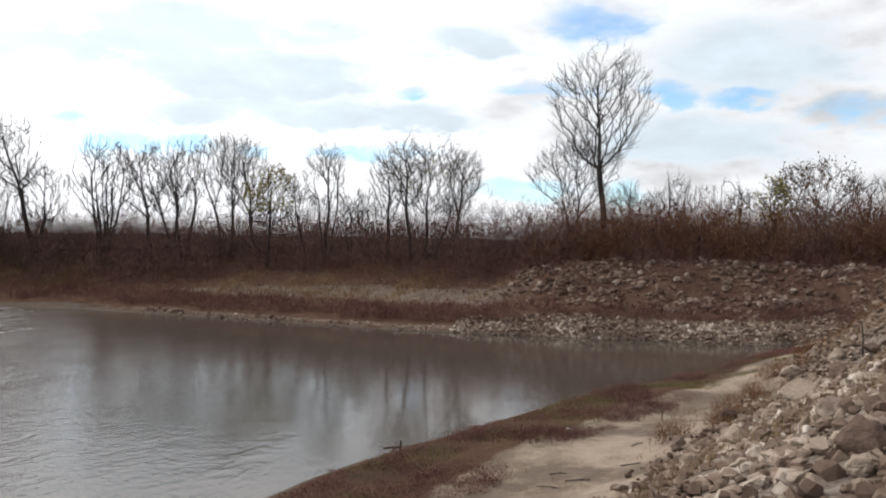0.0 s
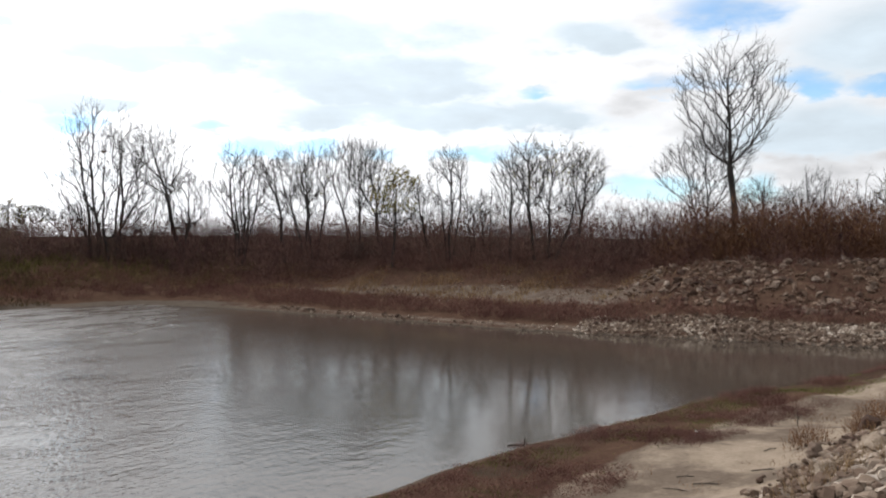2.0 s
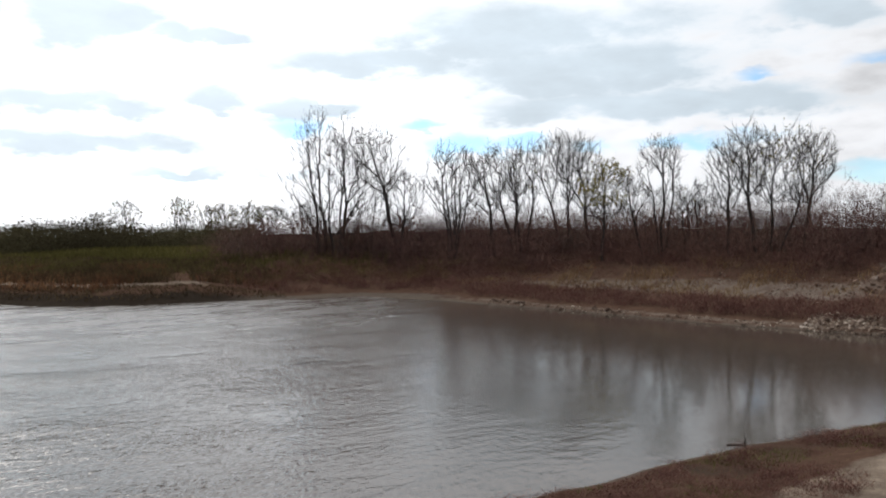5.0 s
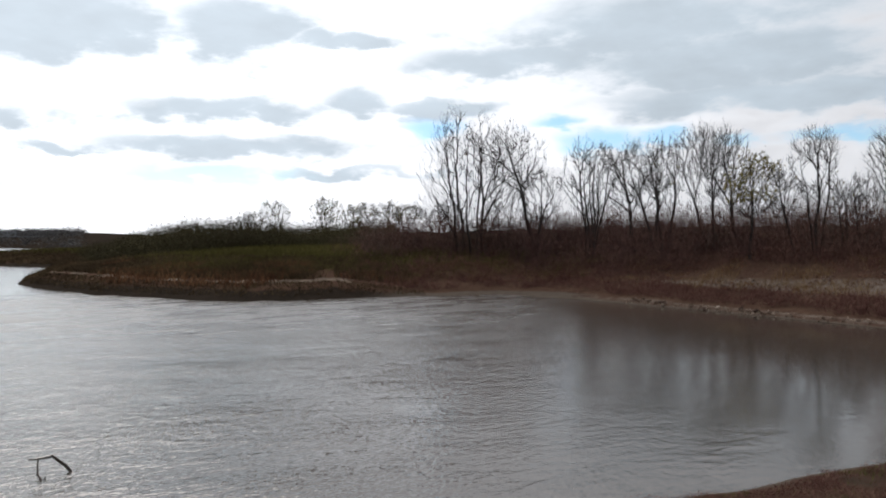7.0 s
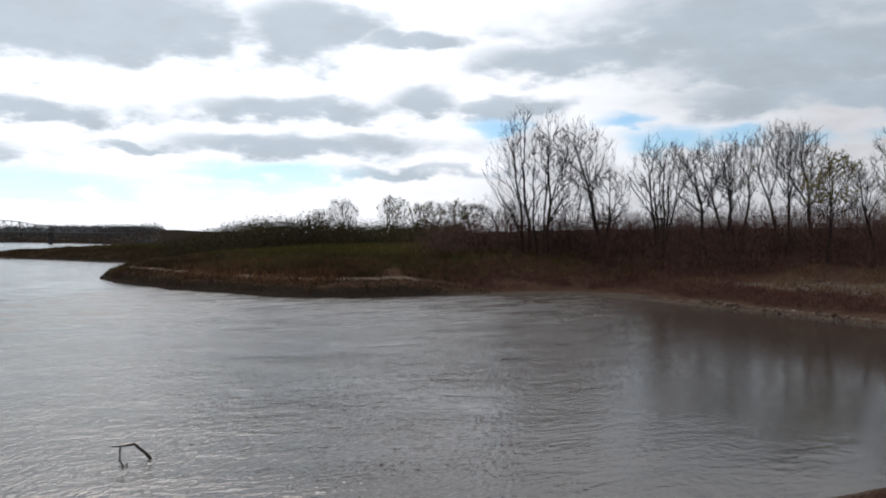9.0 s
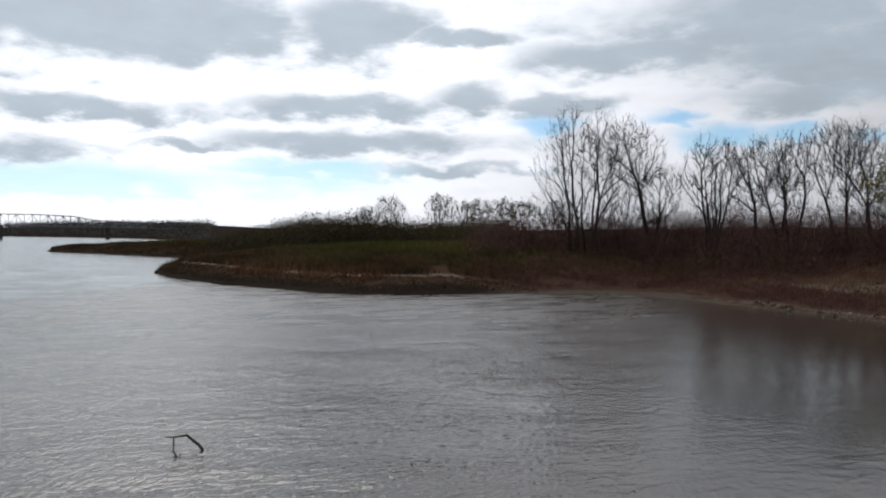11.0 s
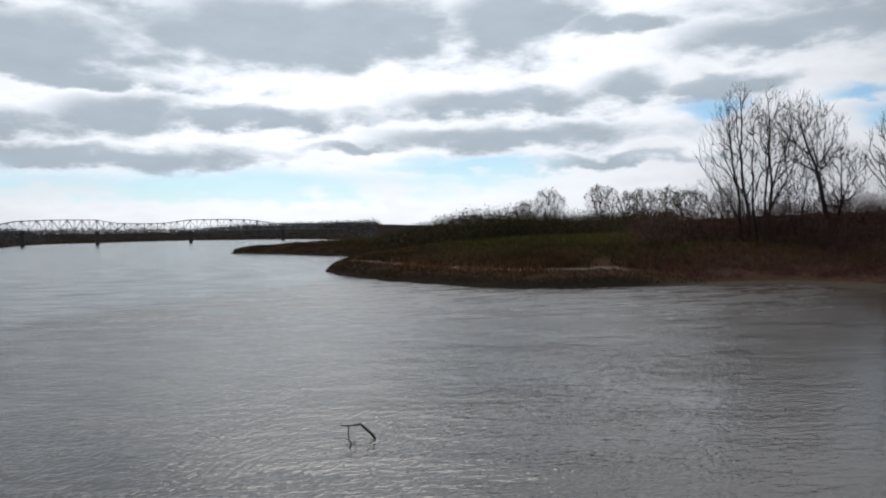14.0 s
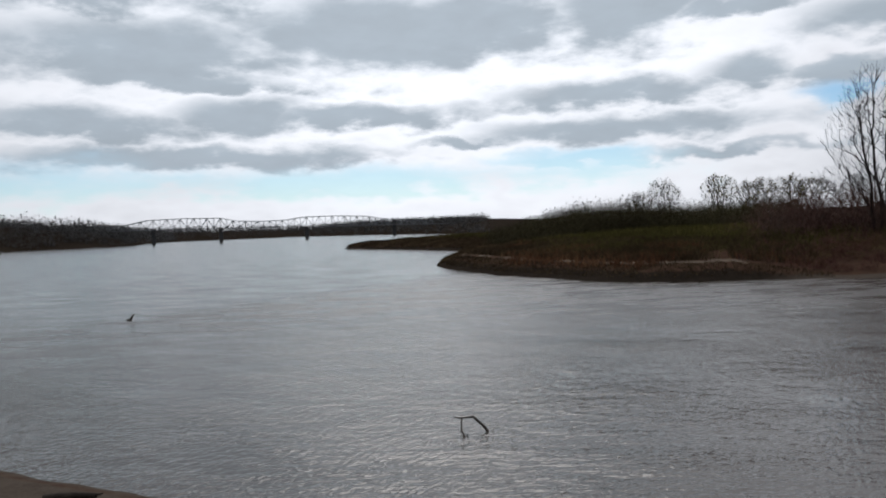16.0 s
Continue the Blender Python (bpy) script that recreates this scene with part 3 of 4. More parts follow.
def clumps(centres, size, height, per, width, seed, upright=0.75, reach=None):
    """Bushy clumps: stems rise from each centre and spread, with twigs near the top."""
    rs = np.random.RandomState(seed)
    n = len(centres)
    hs = np.broadcast_to(height, n) * rs.uniform(0.65, 1.2, n)
    c = np.repeat(centres, per, 0)
    h = np.repeat(hs, per)
    a, r = rs.uniform(0, 2 * np.pi, n * per), np.sqrt(rs.rand(n * per)) * size
    lift = rs.rand(n * per) ** 1.3
    # blades fill a dome and point outwards from its foot
    up = np.sqrt(np.clip(1 - (r / size) ** 2, 0, 1))
    start = c + np.stack([np.cos(a) * r * 0.8, np.sin(a) * r * 0.8, lift * h * 0.78 * (0.35 + 0.65 * up)], 1)
    length = h * rs.uniform(0.16, 0.36, n * per) * (reach or (1 if upright > 0.5 else 0.7))
    out = np.stack([np.cos(a), np.sin(a), np.zeros(n * per)], 1) * (r / size * 0.7)[:, None] + rs.normal(0, 0.36 if upright > 0.5 else 0.7, (n * per, 3))
    out[:, 2] = np.abs(out[:, 2]) + upright
    tip = start + out / np.linalg.norm(out, axis=1, keepdims=True) * length[:, None]
    b = rs.uniform(0, 2 * np.pi, n * per)
    side = np.stack([np.cos(b), np.sin(b), rs.normal(0, 0.2, n * per)], 1) * (width * rs.uniform(0.5, 1.5, n * per))[:, None]
    verts = np.stack([start - side, start + side, tip], 1).reshape(-1, 3)
    return verts, np.arange(3 * n * per).reshape(-1, 3)


def stuff(name, data, mat, label, category):
    return tagged(new(name, mesh_from(name, *data, mat)), label, category, kind="stuff")


W = kind_weight

# dark leafless brush along the top of the bank across the cove
pts = scatter(9000, -95, 75, 50, 135, 11, lambda d, ka, kb, ku, x, y: (W(ka, kb, ku, [1, 2]) * ramp01(d, 14, 19) + W(ka, kb, ku, [3]) * ramp01(d - 9 * ramp01(-x, 46, 58), 9, 14)) * (d < 40) * (np.hypot(x, y) > 50))
tall = 5.3 + 0.3 * (pts[:, 0] > -8) + 0.9 * ramp01(-pts[:, 0], 22, 32) + 0.8 * value_noise(pts[:, 0], pts[:, 1], 7, 8) + 1.2 * value_noise(pts[:, 0], pts[:, 1], 3.0, 29) ** 2
tall = tall * (1 - 0.55 * ramp01(-pts[:, 0], 60, 90))
stuff("brush", clumps(pts, 1.8, tall * 1.2, 172, 0.021, 12, 0.1, 0.42), BRUSH, "dense dark brown leafless brush on the bank", "brush")
# thin twiggy scrub that rises between the trees
pts = scatter(1900, -75, 6, 76, 125, 41, lambda d, ka, kb, ku, x, y: W(ka, kb, ku, [2, 3]) * (d > 20) * (d < 40) * (value_noise(x, y, 6, 31) > 0.3))
stuff("scrub", clumps(pts, 1.6, 4.9, 20, 0.018, 42, 0.9, 1.8), TWIG, "thin leafless scrub between the trees", "scrub")
# tan and rusty brush beside the lone tall tree
pts = scatter(5000, 8, 85, 50, 105, 13, lambda d, ka, kb, ku, x, y: W(ka, kb, ku, [0, 1, 6]) * (d > 17) * (d < 34) * (y > 52) * (y > 40 + 0.3 * x) * 0.8)
stuff("tan_brush", clumps(pts, 1.7, 6.2 + 0.9 * ramp01(pts[:, 0], 25, 45) + 1.8 * value_noise(pts[:, 0], pts[:, 1], 4, 28), 190, 0.020, 14, 0.1, 0.42), TAN_BRUSH, "tall rusty tan brush and weeds on the bank", "brush")
# olive growth at the corner of the field
pts = scatter(9000, -100, -38, 55, 110, 61, lambda d, ka, kb, ku, x, y: W(ka, kb, ku, [3, 4]) * (d > 9) * (d < 26) * (0.25 + 0.75 * (value_noise(x, y, 5, 34) > 0.4)))
stuff("olive_weeds", clumps(pts, 0.8, 1.1, 20, 0.025, 62, 0.4), GREEN_GRASS, "olive-green weeds at the edge of the field", "weeds")
# low reddish growth on the slope under the brush
pts = scatter(17000, -85, 60, 50, 115, 15, lambda d, ka, kb, ku, x, y: ((W(ka, kb, ku, [2]) + 0.3 * W(ka, kb, ku, [3])) * (d > 8 + 3.5 * ramp01(x, -26, -6)) * (d < 21) * (0.2 + 0.8 * ramp01(d, 11, 16)) + W(ka, kb, ku, [1]) * (d > 15) * (d < 19)) * (0.3 + 0.7 * (value_noise(x, y, 4, 9) > 0.45)))
stuff("slope_weeds", clumps(pts, 0.9, 0.7 + 1.3 * ramp01(shore_field(pts[:, 0], pts[:, 1])[0], 10, 18), 46, 0.02, 16, 0.3), RED_WEED, "low brown weeds on the bank slope", "weeds")
# red weeds along the water across the cove
pts = scatter(26000, -85, 40, 48, 95, 17, lambda d, ka, kb, ku, x, y: (W(ka, kb, ku, [2]) * (d > 1.8) * (d < 7.4) + W(ka, kb, ku, [1]) * (d > 3.6) * (d < 6.2) * 0.9 + W(ka, kb, ku, [3]) * (d > 3.5) * (d < 16) * 0.8) * (0.3 + 0.7 * (value_noise(x, y, 2.5, 10) > 0.3)))
stuff("red_weeds", clumps(pts, 0.5, 1.05, 30, 0.02, 18), RED_WEED, "reddish brown dry weeds along the waterline", "weeds")
# tan grass on the terrace
pts = scatter(60000, -60, 12, 60, 100, 19, lambda d, ka, kb, ku, x, y: W(ka, kb, ku, [2, 3]) * (d > 7) * (d < 20) * (value_noise(x, y, 3, 11) > 0.52))
stuff("terrace_weeds", clumps(scatter(5000, -60, 14, 58, 100, 39, lambda d, ka, kb, ku, x, y: W(ka, kb, ku, [2, 3]) * (d > 7) * (d < 17) * (value_noise(x, y, 2.4, 30) > 0.55)), 0.6, 0.45, 24, 0.02, 40), TAN_BRUSH, "low tan weeds on the gravel terrace", "weeds")
stuff("terrace_grass", blades(pts, 0.5, 0.03, 0.3, 20), DRY_GRASS, "tufts of dry tan grass on the terrace", "grass")
# red weeds and moss on the near shore
pts = along_shore(7600, (-14, 8), (22.5, 50.5), 0.8, 5.2, 21, lambda d, x, y: ramp01(value_noise(x, y, 1.9, 12) + 0.25 * value_noise(x, y, 0.7, 52), 0.36, 0.70) * np.where(x > 11, d < 2.8, True))
size = 0.16 + 0.34 * value_noise(pts[:, 0], pts[:, 1], 1.3, 32) ** 1.5
stuff("shore_weeds", clumps(pts, 0.34, size, 76, 0.007, 22, 0.5), RED_WEED, "dark red weeds on the muddy near shore", "weeds")
pts = along_shore(60000, (-14, 8), (22.5, 50.5), 0.5, 4.4, 23, lambda d, x, y: 0.05 + 0.95 * (value_noise(x, y, 1.7, 13) > 0.62))
stuff("shore_grass", blades(pts, 0.11, 0.011, 0.8, 24), MOSS_GRASS, "short olive grass on the near shore", "grass")
pts = along_shore(9000, (-14, 8), (22.5, 50.5), 3.6, 8.5, 45, lambda d, x, y: (value_noise(x, y, 1.6, 33) > 0.66) * 1.0)
stuff("sand_weeds", blades(pts, 0.18, 0.008, 0.7, 46), TAN_BRUSH, "sparse dry weeds on the sand", "weeds")
# weeds among the rubble across the cove
pts = scatter(9000, 2, 62, 50, 84, 37, lambda d, ka, kb, ku, x, y: W(ka, kb, ku, [1]) * (d > 4) * (d < 18) * (value_noise(x, y, 2.6, 24) > 0.34))
stuff("rubble_weeds", clumps(pts, 0.5, 0.5, 20, 0.018, 38), RED_WEED, "low brown weeds among the rubble", "weeds")
# dry grass between the stones
pts = along_shore(40000, (-14, 8), (22.5, 50.5), 6.0, 16, 25, lambda d, x, y: (value_noise(x, y, 2.4, 14) > 0.66) * (d > 9.5 - 3.6 * ramp01(y, 24, 40)) * (x > 1))
stuff("slope_grass", blades(pts, 0.42, 0.009, 0.4, 26), DRY_GRASS, "dry tan grass between the stones", "grass")
# rusty weeds along the foot of the stone slope
foot = np.array([(10.6, 28.0), (11.6, 29.3), (12.3, 30.6), (13.6, 32.2), (14.6, 33.6), (16.3, 35.6), (17.5, 36.6), (19.6, 38.6), (21.5, 40.5), (9.2, 24.6), (8.3, 23.4), (6.9, 22.9), (20.5, 37.0), (23.0, 40.0)])
rs_foot = np.random.RandomState(50)
foot = np.repeat(foot, 5, 0) + rs_foot.normal(0, 0.45, (70, 2))
pts = np.column_stack([foot, land(foot[:, 0], foot[:, 1])[0]])
stuff("foot_weeds", clumps(pts, 0.45, 0.75, 120, 0.008, 51), TAN_BRUSH, "rusty dry weeds at the foot of the stones", "weeds")
# grass field beyond the cut bank
pts = scatter(170000, -330, -45, 55, 260, 27, lambda d, ka, kb, ku, x, y: W(ka, kb, ku, [3, 4]) * (d > 14) * (d < 150) * ramp01(d, 12, 26))
far = np.hypot(pts[:, 0], pts[:, 1])
stuff("field_grass", blades(pts, 1.0, 0.04 + far * 0.0007, 0.3, 28), GREEN_GRASS, "tall olive-green field grass", "grass")
pts = along_shore(110000, (-51, 72.5), (-200, 115), 0.5, 24, 29, lambda d, x, y: (0.35 + 0.65 * (value_noise(x, y, 5, 15) > 0.3)) * (1 - 0.95 * (d > 4.2) * (d < 6.0)))
far = np.hypot(pts[:, 0], pts[:, 1])
stuff("bank_grass", blades(pts, np.where(shore_field(pts[:, 0], pts[:, 1])[0] < 4.6, 0.26, 0.7), 0.03 + far * 0.0003, 0.45, 30), BANK_GRASS, "brown dry grass on the cut bank", "grass")
pts = along_shore(26000, (-51, 72.5), (-254, 119), 1.5, 16, 35, lambda d, x, y: (value_noise(x, y, 6, 16) > 0.55) * (d > 5.5) * (x > -150) + 0.8 * (x < -66) * (x > -96) * (d > 2.2) * (d < 10))
far = np.hypot(pts[:, 0], pts[:, 1])
stuff("tan_bank_grass", blades(pts, 0.9, 0.03 + far * 0.0003, 0.4, 36), TAN_BRUSH, "tan dry grass tufts on the cut bank", "grass")
pts = along_shore(30000, (-133, 71), (-318, 128), 0.8, 24, 55)
stuff("point_grass", blades(pts, 0.7, 0.03 + 0.0004 * np.hypot(pts[:, 0], pts[:, 1]), 0.35, 56), BANK_GRASS, "dark brown grass on the low river point", "grass")
# willow thicket beyond the field
pts = scatter(12500, -260, -70, 80, 260, 31, lambda d, ka, kb, ku, x, y: W(ka, kb, ku, [3, 4, 5]) * (d > 46 - 37 * ramp01(np.degrees(np.arctan2(-x, y)), 45, 51)) * (d < 120) * (np.hypot(x, y) > 158) * (np.hypot(x, y) < 265) * (np.degrees(np.arctan2(-x, y)) < 58.5) * (np.degrees(np.arctan2(-x, y)) > 37))
bearing = np.degrees(np.arctan2(-pts[:, 0], pts[:, 1]))
stuff("willow_thicket", clumps(pts, 2.6, 3.4 + 6.0 * ramp01(58.5 - bearing, 0, 6.5) - 2.2 * ramp01(50 - bearing, 0, 6), 70, 0.14, 32, 0.15, 0.16), WILLOW, "dense dark green willow thicket beyond the field", "thicket")
pts = scatter(9000, -1500, -930, -330, 145, 43, lambda d, ka, kb, ku, x, y: (d > 0.5) * (d < 200) * 1.0)
stuff("point_woods", clumps(pts, 7.0, 13.0, 34, 0.6, 44, 0.15, 0.2), HAZED_WOODS, "dark bare woods on the river point", "woods")
# wooded bluffs far down the river
pts = scatter(40000, -3200, -120, -420, 1500, 33, lambda d, ka, kb, ku, x, y: (d > 1) * (d < 300) * (np.hypot(x, y) > 560) * (np.degrees(np.arctan2(-x, y)) > 58.0))
stuff("far_woods", clumps(pts, 8.0, np.where(np.hypot(pts[:, 0], pts[:, 1]) > 900, 11 + 13 * ramp01(np.degrees(np.arctan2(-pts[:, 0], pts[:, 1])), 59, 68), 6.0), 16, 1.0, 34, 0.15, 0.5), HAZED_WOODS, "distant bare woods along the river", "woods")

# ---- leafless trees ----
def tube(rings):
    """Joined tube pieces from lists of points, radii and side counts."""
    vs, fs, base = [], [], 0
    for pts, radii, sides in rings:
        pts = np.asarray(pts)
        t = np.gradient(pts, axis=0)
        t /= np.linalg.norm(t, axis=1, keepdims=True) + 1e-9
        ref = np.array([0.31, 0.87, 0.38]) if abs(t[0] @ [0.31, 0.87, 0.38]) < 0.9 else np.array([1.0, 0, 0])
        u = np.cross(t, ref)
        u /= np.linalg.norm(u, axis=1, keepdims=True)
        v = np.cross(t, u)
        ang = np.arange(sides) * 2 * np.pi / sides
        ring = (pts[:, None] + np.asarray(radii)[:, None, None]
                * (np.cos(ang)[None, :, None] * u[:, None] + np.sin(ang)[None, :, None] * v[:, None]))
        n = len(pts)
        vs.append(ring.reshape(-1, 3))
        i, j = np.meshgrid(np.arange(n - 1), np.arange(sides), indexing="ij")
        j2 = (j + 1) % sides
        fs.append(base + np.stack([i * sides + j, i * sides + j2, (i + 1) * sides + j2, (i + 1) * sides + j], -1).reshape(-1, 4))
        base += n * sides
    return np.concatenate(vs), np.concatenate(fs)


def off(rs, d, angle):
    """A direction at about that angle (radians) from d, turned at random."""
    r = rs.normal(0, 1, 3)
    r -= d * (r @ d)
    r /= np.linalg.norm(r) + 1e-9
    return d * math.cos(angle) + r * math.sin(angle)


def crown_points(rs, centre, base, top, width, count, seed):
    """Where the twigs of a crown reach: widest above its middle, with gaps between the masses."""
    g = rs.rand(count * 4) ** 0.8
    rim = np.where(g < 0.58, (0.38 + 0.62 * g / 0.58) ** 0.8, np.sqrt(np.clip(1 - ((g - 0.58) / 0.45) ** 2, 0, 1)))
    a, r = rs.uniform(0, 2 * np.pi, len(g)), np.sqrt(rs.rand(len(g))) * rim * width / 2
    # the axis of the crown leans from its foot towards the shifted top
    p = np.stack([np.cos(a) * r, np.sin(a) * r, base + (top - base) * g], 1)
    # some limbs outgrow the others
    p[:, 2] = base + (p[:, 2] - base) * (1 + 0.08 * np.sin(a * 3 + seed) + 0.06 * np.sin(a * 7 + seed * 2.3) - 0.07)
    p[:, :2] += np.asarray(centre)[None] * (p[:, 2] / top)[:, None]
    mass = np.array([noise.noise(Vector(q) * 0.42 + Vector((seed * 3.7, 0, 0))) for q in p])
    return p[mass > -0.16][:count]


def bare_tree(name, seed, x, y, z, height, width, label, shift=(0, 0), stems=1, fork=0.35, limbs=9, leaves=0, leaf_mat=None, group="", leaf_size=0.06, feet=0.3, thick=1.0, fine=1.0, dense=11.0):
    """A tree that stands at (x, y, z). Limbs grow out of the stems towards the crown's points and fork on the way; each limb is as thick as what it bears."""
    rs = np.random.RandomState(seed)
    root = new(name)
    root.location = (x, y, z)
    tagged(root, label, "tree", group)
    step = 0.22 + 0.014 * height
    width = width * 1.3
    crown_h = height * (1 - fork)
    goals = crown_points(rs, shift, height * fork, height, width, int(np.clip(dense * width * crown_h ** 0.8, 200, 2000)), seed)
    P, D, run, par, n = np.zeros((14000, 3)), np.zeros((14000, 3)), np.zeros(14000), np.full(14000, -1), 0

    def add(p, k, d):
        nonlocal n
        P[n], par[n], D[n], run[n] = p, k, d / (np.linalg.norm(d) + 1e-9), 0.0 if k < 0 else run[k] + np.linalg.norm(p - P[k])
        n += 1
        return n - 1

    def reach(goal, balance):
        """Grow a curved branch to the goal, upwards and from the wood that reaches it by the shortest way from the foot."""
        v = goal - P[:n]
        far = np.linalg.norm(v, axis=1) + 1e-6
        turn, climb = 1 - (v * D[:n]).sum(1) / far, v[:, 2] / far
        axis = np.asarray(shift) * (goal[2] / height)
        away = goal[:2] - axis
        inward = -(v[:, :2] @ away) / (far * (np.linalg.norm(away) + 0.3))
        cost = far * (1 + 0.5 * turn + 1.6 * np.clip(0.55 - climb, 0, 2) + 1.8 * np.clip(inward, 0, 1)) + balance * run[:n] + 50.0 * (P[:n, 2] < low_fork)
        k = int(cost.argmin())
        p, length = P[k].copy(), far[k]
        bend = p + D[k] * length * 0.22 + v[k] * 0.28 + np.array([*rs.normal(0, 0.03 * length, 2), -0.04 * length])
        m = max(1, round(length / step))
        for i in range(1, m + 1):
            u = i / m
            q = p * (1 - u) ** 2 + bend * 2 * u * (1 - u) + goal * u * u + rs.normal(0, 0.09 * step, 3) * (i < m)
            k = add(q, k, q - P[k])

    low_fork = height * fork * 0.9
    for s in range(stems):
        a = 2 * np.pi * (s + rs.rand() * 0.5) / stems
        out = np.array([math.cos(a), math.sin(a), 0]) * (stems > 1)
        p, k = out * feet * rs.uniform(0.7, 1.3) + [0, 0, -0.3], -1
        # each stem runs on into the crown as a leader
        tip = np.array([shift[0], shift[1], height * (0.92 if s == 0 else rs.uniform(0.72, 0.9))]) + out * width * rs.uniform(0.14, 0.34) + np.array([*rs.normal(0, 0.03 * width, 2), 0])
        m = max(5, int(tip[2] / step))
        ph = rs.uniform(0, 6.3, 4)
        for i in range(m + 1):
            u = i / m
            q = p * (1 - u) + tip * u
            q = q + np.array([math.sin(u * 5 + ph[0]) + 0.5 * math.sin(u * 13 + ph[1]), math.sin(u * 5 + ph[2]) + 0.5 * math.sin(u * 12 + ph[3]), 0]) * 0.014 * height * u * (1 - u) * 4
            k = add(q, k, np.array([0, 0, 1.0]) if k < 0 else q - P[k])
    # the main limbs go to the rim of the crown, the branches fill it, the twigs fill the rest
    rim = np.argsort(-np.linalg.norm((goals - goals.mean(0)) / [width, width, crown_h], axis=1) + rs.uniform(0, 0.12, len(goals)))
    picks, first = [], max(4, limbs)
    for g in rim:
        if all(np.linalg.norm(goals[g] - goals[h]) > 0.16 * (width + crown_h) for h in picks):
            picks.append(g)
        if len(picks) >= first:
            break
    rest = [g for g in rs.permutation(len(goals)) if g not in set(picks)]
    for g in picks:
        reach(goals[g], 0.75)
    cut = len(rest) // 6
    for group_, balance in ((rest[:cut], 0.55), (rest[cut:], 0.35)):
        for g in sorted(group_, key=lambda q: goals[q][2]):
            if n < 13800:
                reach(goals[g], balance)
    P, par, way = P[:n], par[:n], D[:n]
    # thickness adds up from the twigs to the foot
    load, kids = np.zeros(n), [[] for _ in range(n)]
    for k in range(n - 1, -1, -1):
        load[k] = max(load[k], 1.0)
        if par[k] >= 0:
            load[par[k]] += load[k]
            kids[par[k]].append(k)
    foot = thick * (0.011 * height + 0.03) * (1.0 if stems == 1 else 0.75)
    most = max(load[k] for k in range(n) if par[k] < 0)
    rad = np.maximum(foot * (load / most) ** 0.47, 0.016 * fine)
    trunk_rings, crown_rings, twig_v, tips = [], [], [], []
    todo = [k for k in range(n) if par[k] < 0]
    stem_feet = set(todo)
    while todo:
        k = todo.pop()
        line = [par[k], k] if par[k] >= 0 else [k]
        is_stem = k in stem_feet
        while kids[k]:
            k, *rest = sorted(kids[k], key=lambda c: -load[c])
            todo += rest
            line.append(k)
        if len(line) < 2:
            continue
        r = rad[line].copy()
        r[0] = min(r[0], r[1] * 1.15) if not is_stem else r[0] * 1.3
        (trunk_rings if is_stem else crown_rings).append((P[line], r, 8 if is_stem else 5 if r[1] > 0.05 else 3))
    # fine twigs on the thin wood
    thin = np.nonzero((load < 7) & (np.arange(n) > stems * 3))[0]
    for k in np.repeat(thin, 3 if len(thin) < 1600 else 2):
        d = way[k]
        e = off(rs, d, rs.uniform(0.1, 0.8)) + [0, 0, 0.3]
        e /= np.linalg.norm(e)
        ln = rs.uniform(0.3, 1.1) * (0.6 + 0.022 * height)
        side = off(rs, e, 1.57) * rs.uniform(0.009, 0.014) * fine
        tip = P[k] + e * ln
        twig_v.append((P[k] - side, P[k] + side, tip + side * 0.4, tip - side * 0.4))
        tips.append(tip)
    part_of(root, "trunk", tube(trunk_rings), BARK, "", True)
    cv, cf = tube(crown_rings)
    tv = np.array(twig_v).reshape(-1, 3)
    part_of(root, "crown", (np.concatenate([cv, tv]), np.concatenate([cf, len(cv) + np.arange(len(tv)).reshape(-1, 4)])), BARK, "", True)
    if leaves:
        t = np.array(tips)
        pick = t[rs.choice(len(t), leaves)]
        pick = pick[np.argsort(-pick[:, 2])][:max(1, int(leaves * 0.8))] + rs.normal(0, 0.12, (max(1, int(leaves * 0.8)), 3))
        a, b = rs.normal(0, leaf_size, pick.shape), rs.normal(0, leaf_size, pick.shape)
        lv = np.stack([pick - a, pick + b, pick + a, pick - b], 1).reshape(-1, 3)
        part_of(root, "foliage", (lv, np.arange(len(lv)).reshape(-1, 4)), leaf_mat or LEAF, "", False)
    return root


def part_of(parent, name, data, mat, label="", smooth=False):
    ob = new(name, mesh_from(name, *data, mat, smooth))
    ob.parent = parent
    if label:
        ob["label"] = label
    return ob


def ground_z(x, y):
    return float(land(np.array([x]), np.array([y]))[0][0])


BARE = "leafless grey-brown tree in brush on the bank"
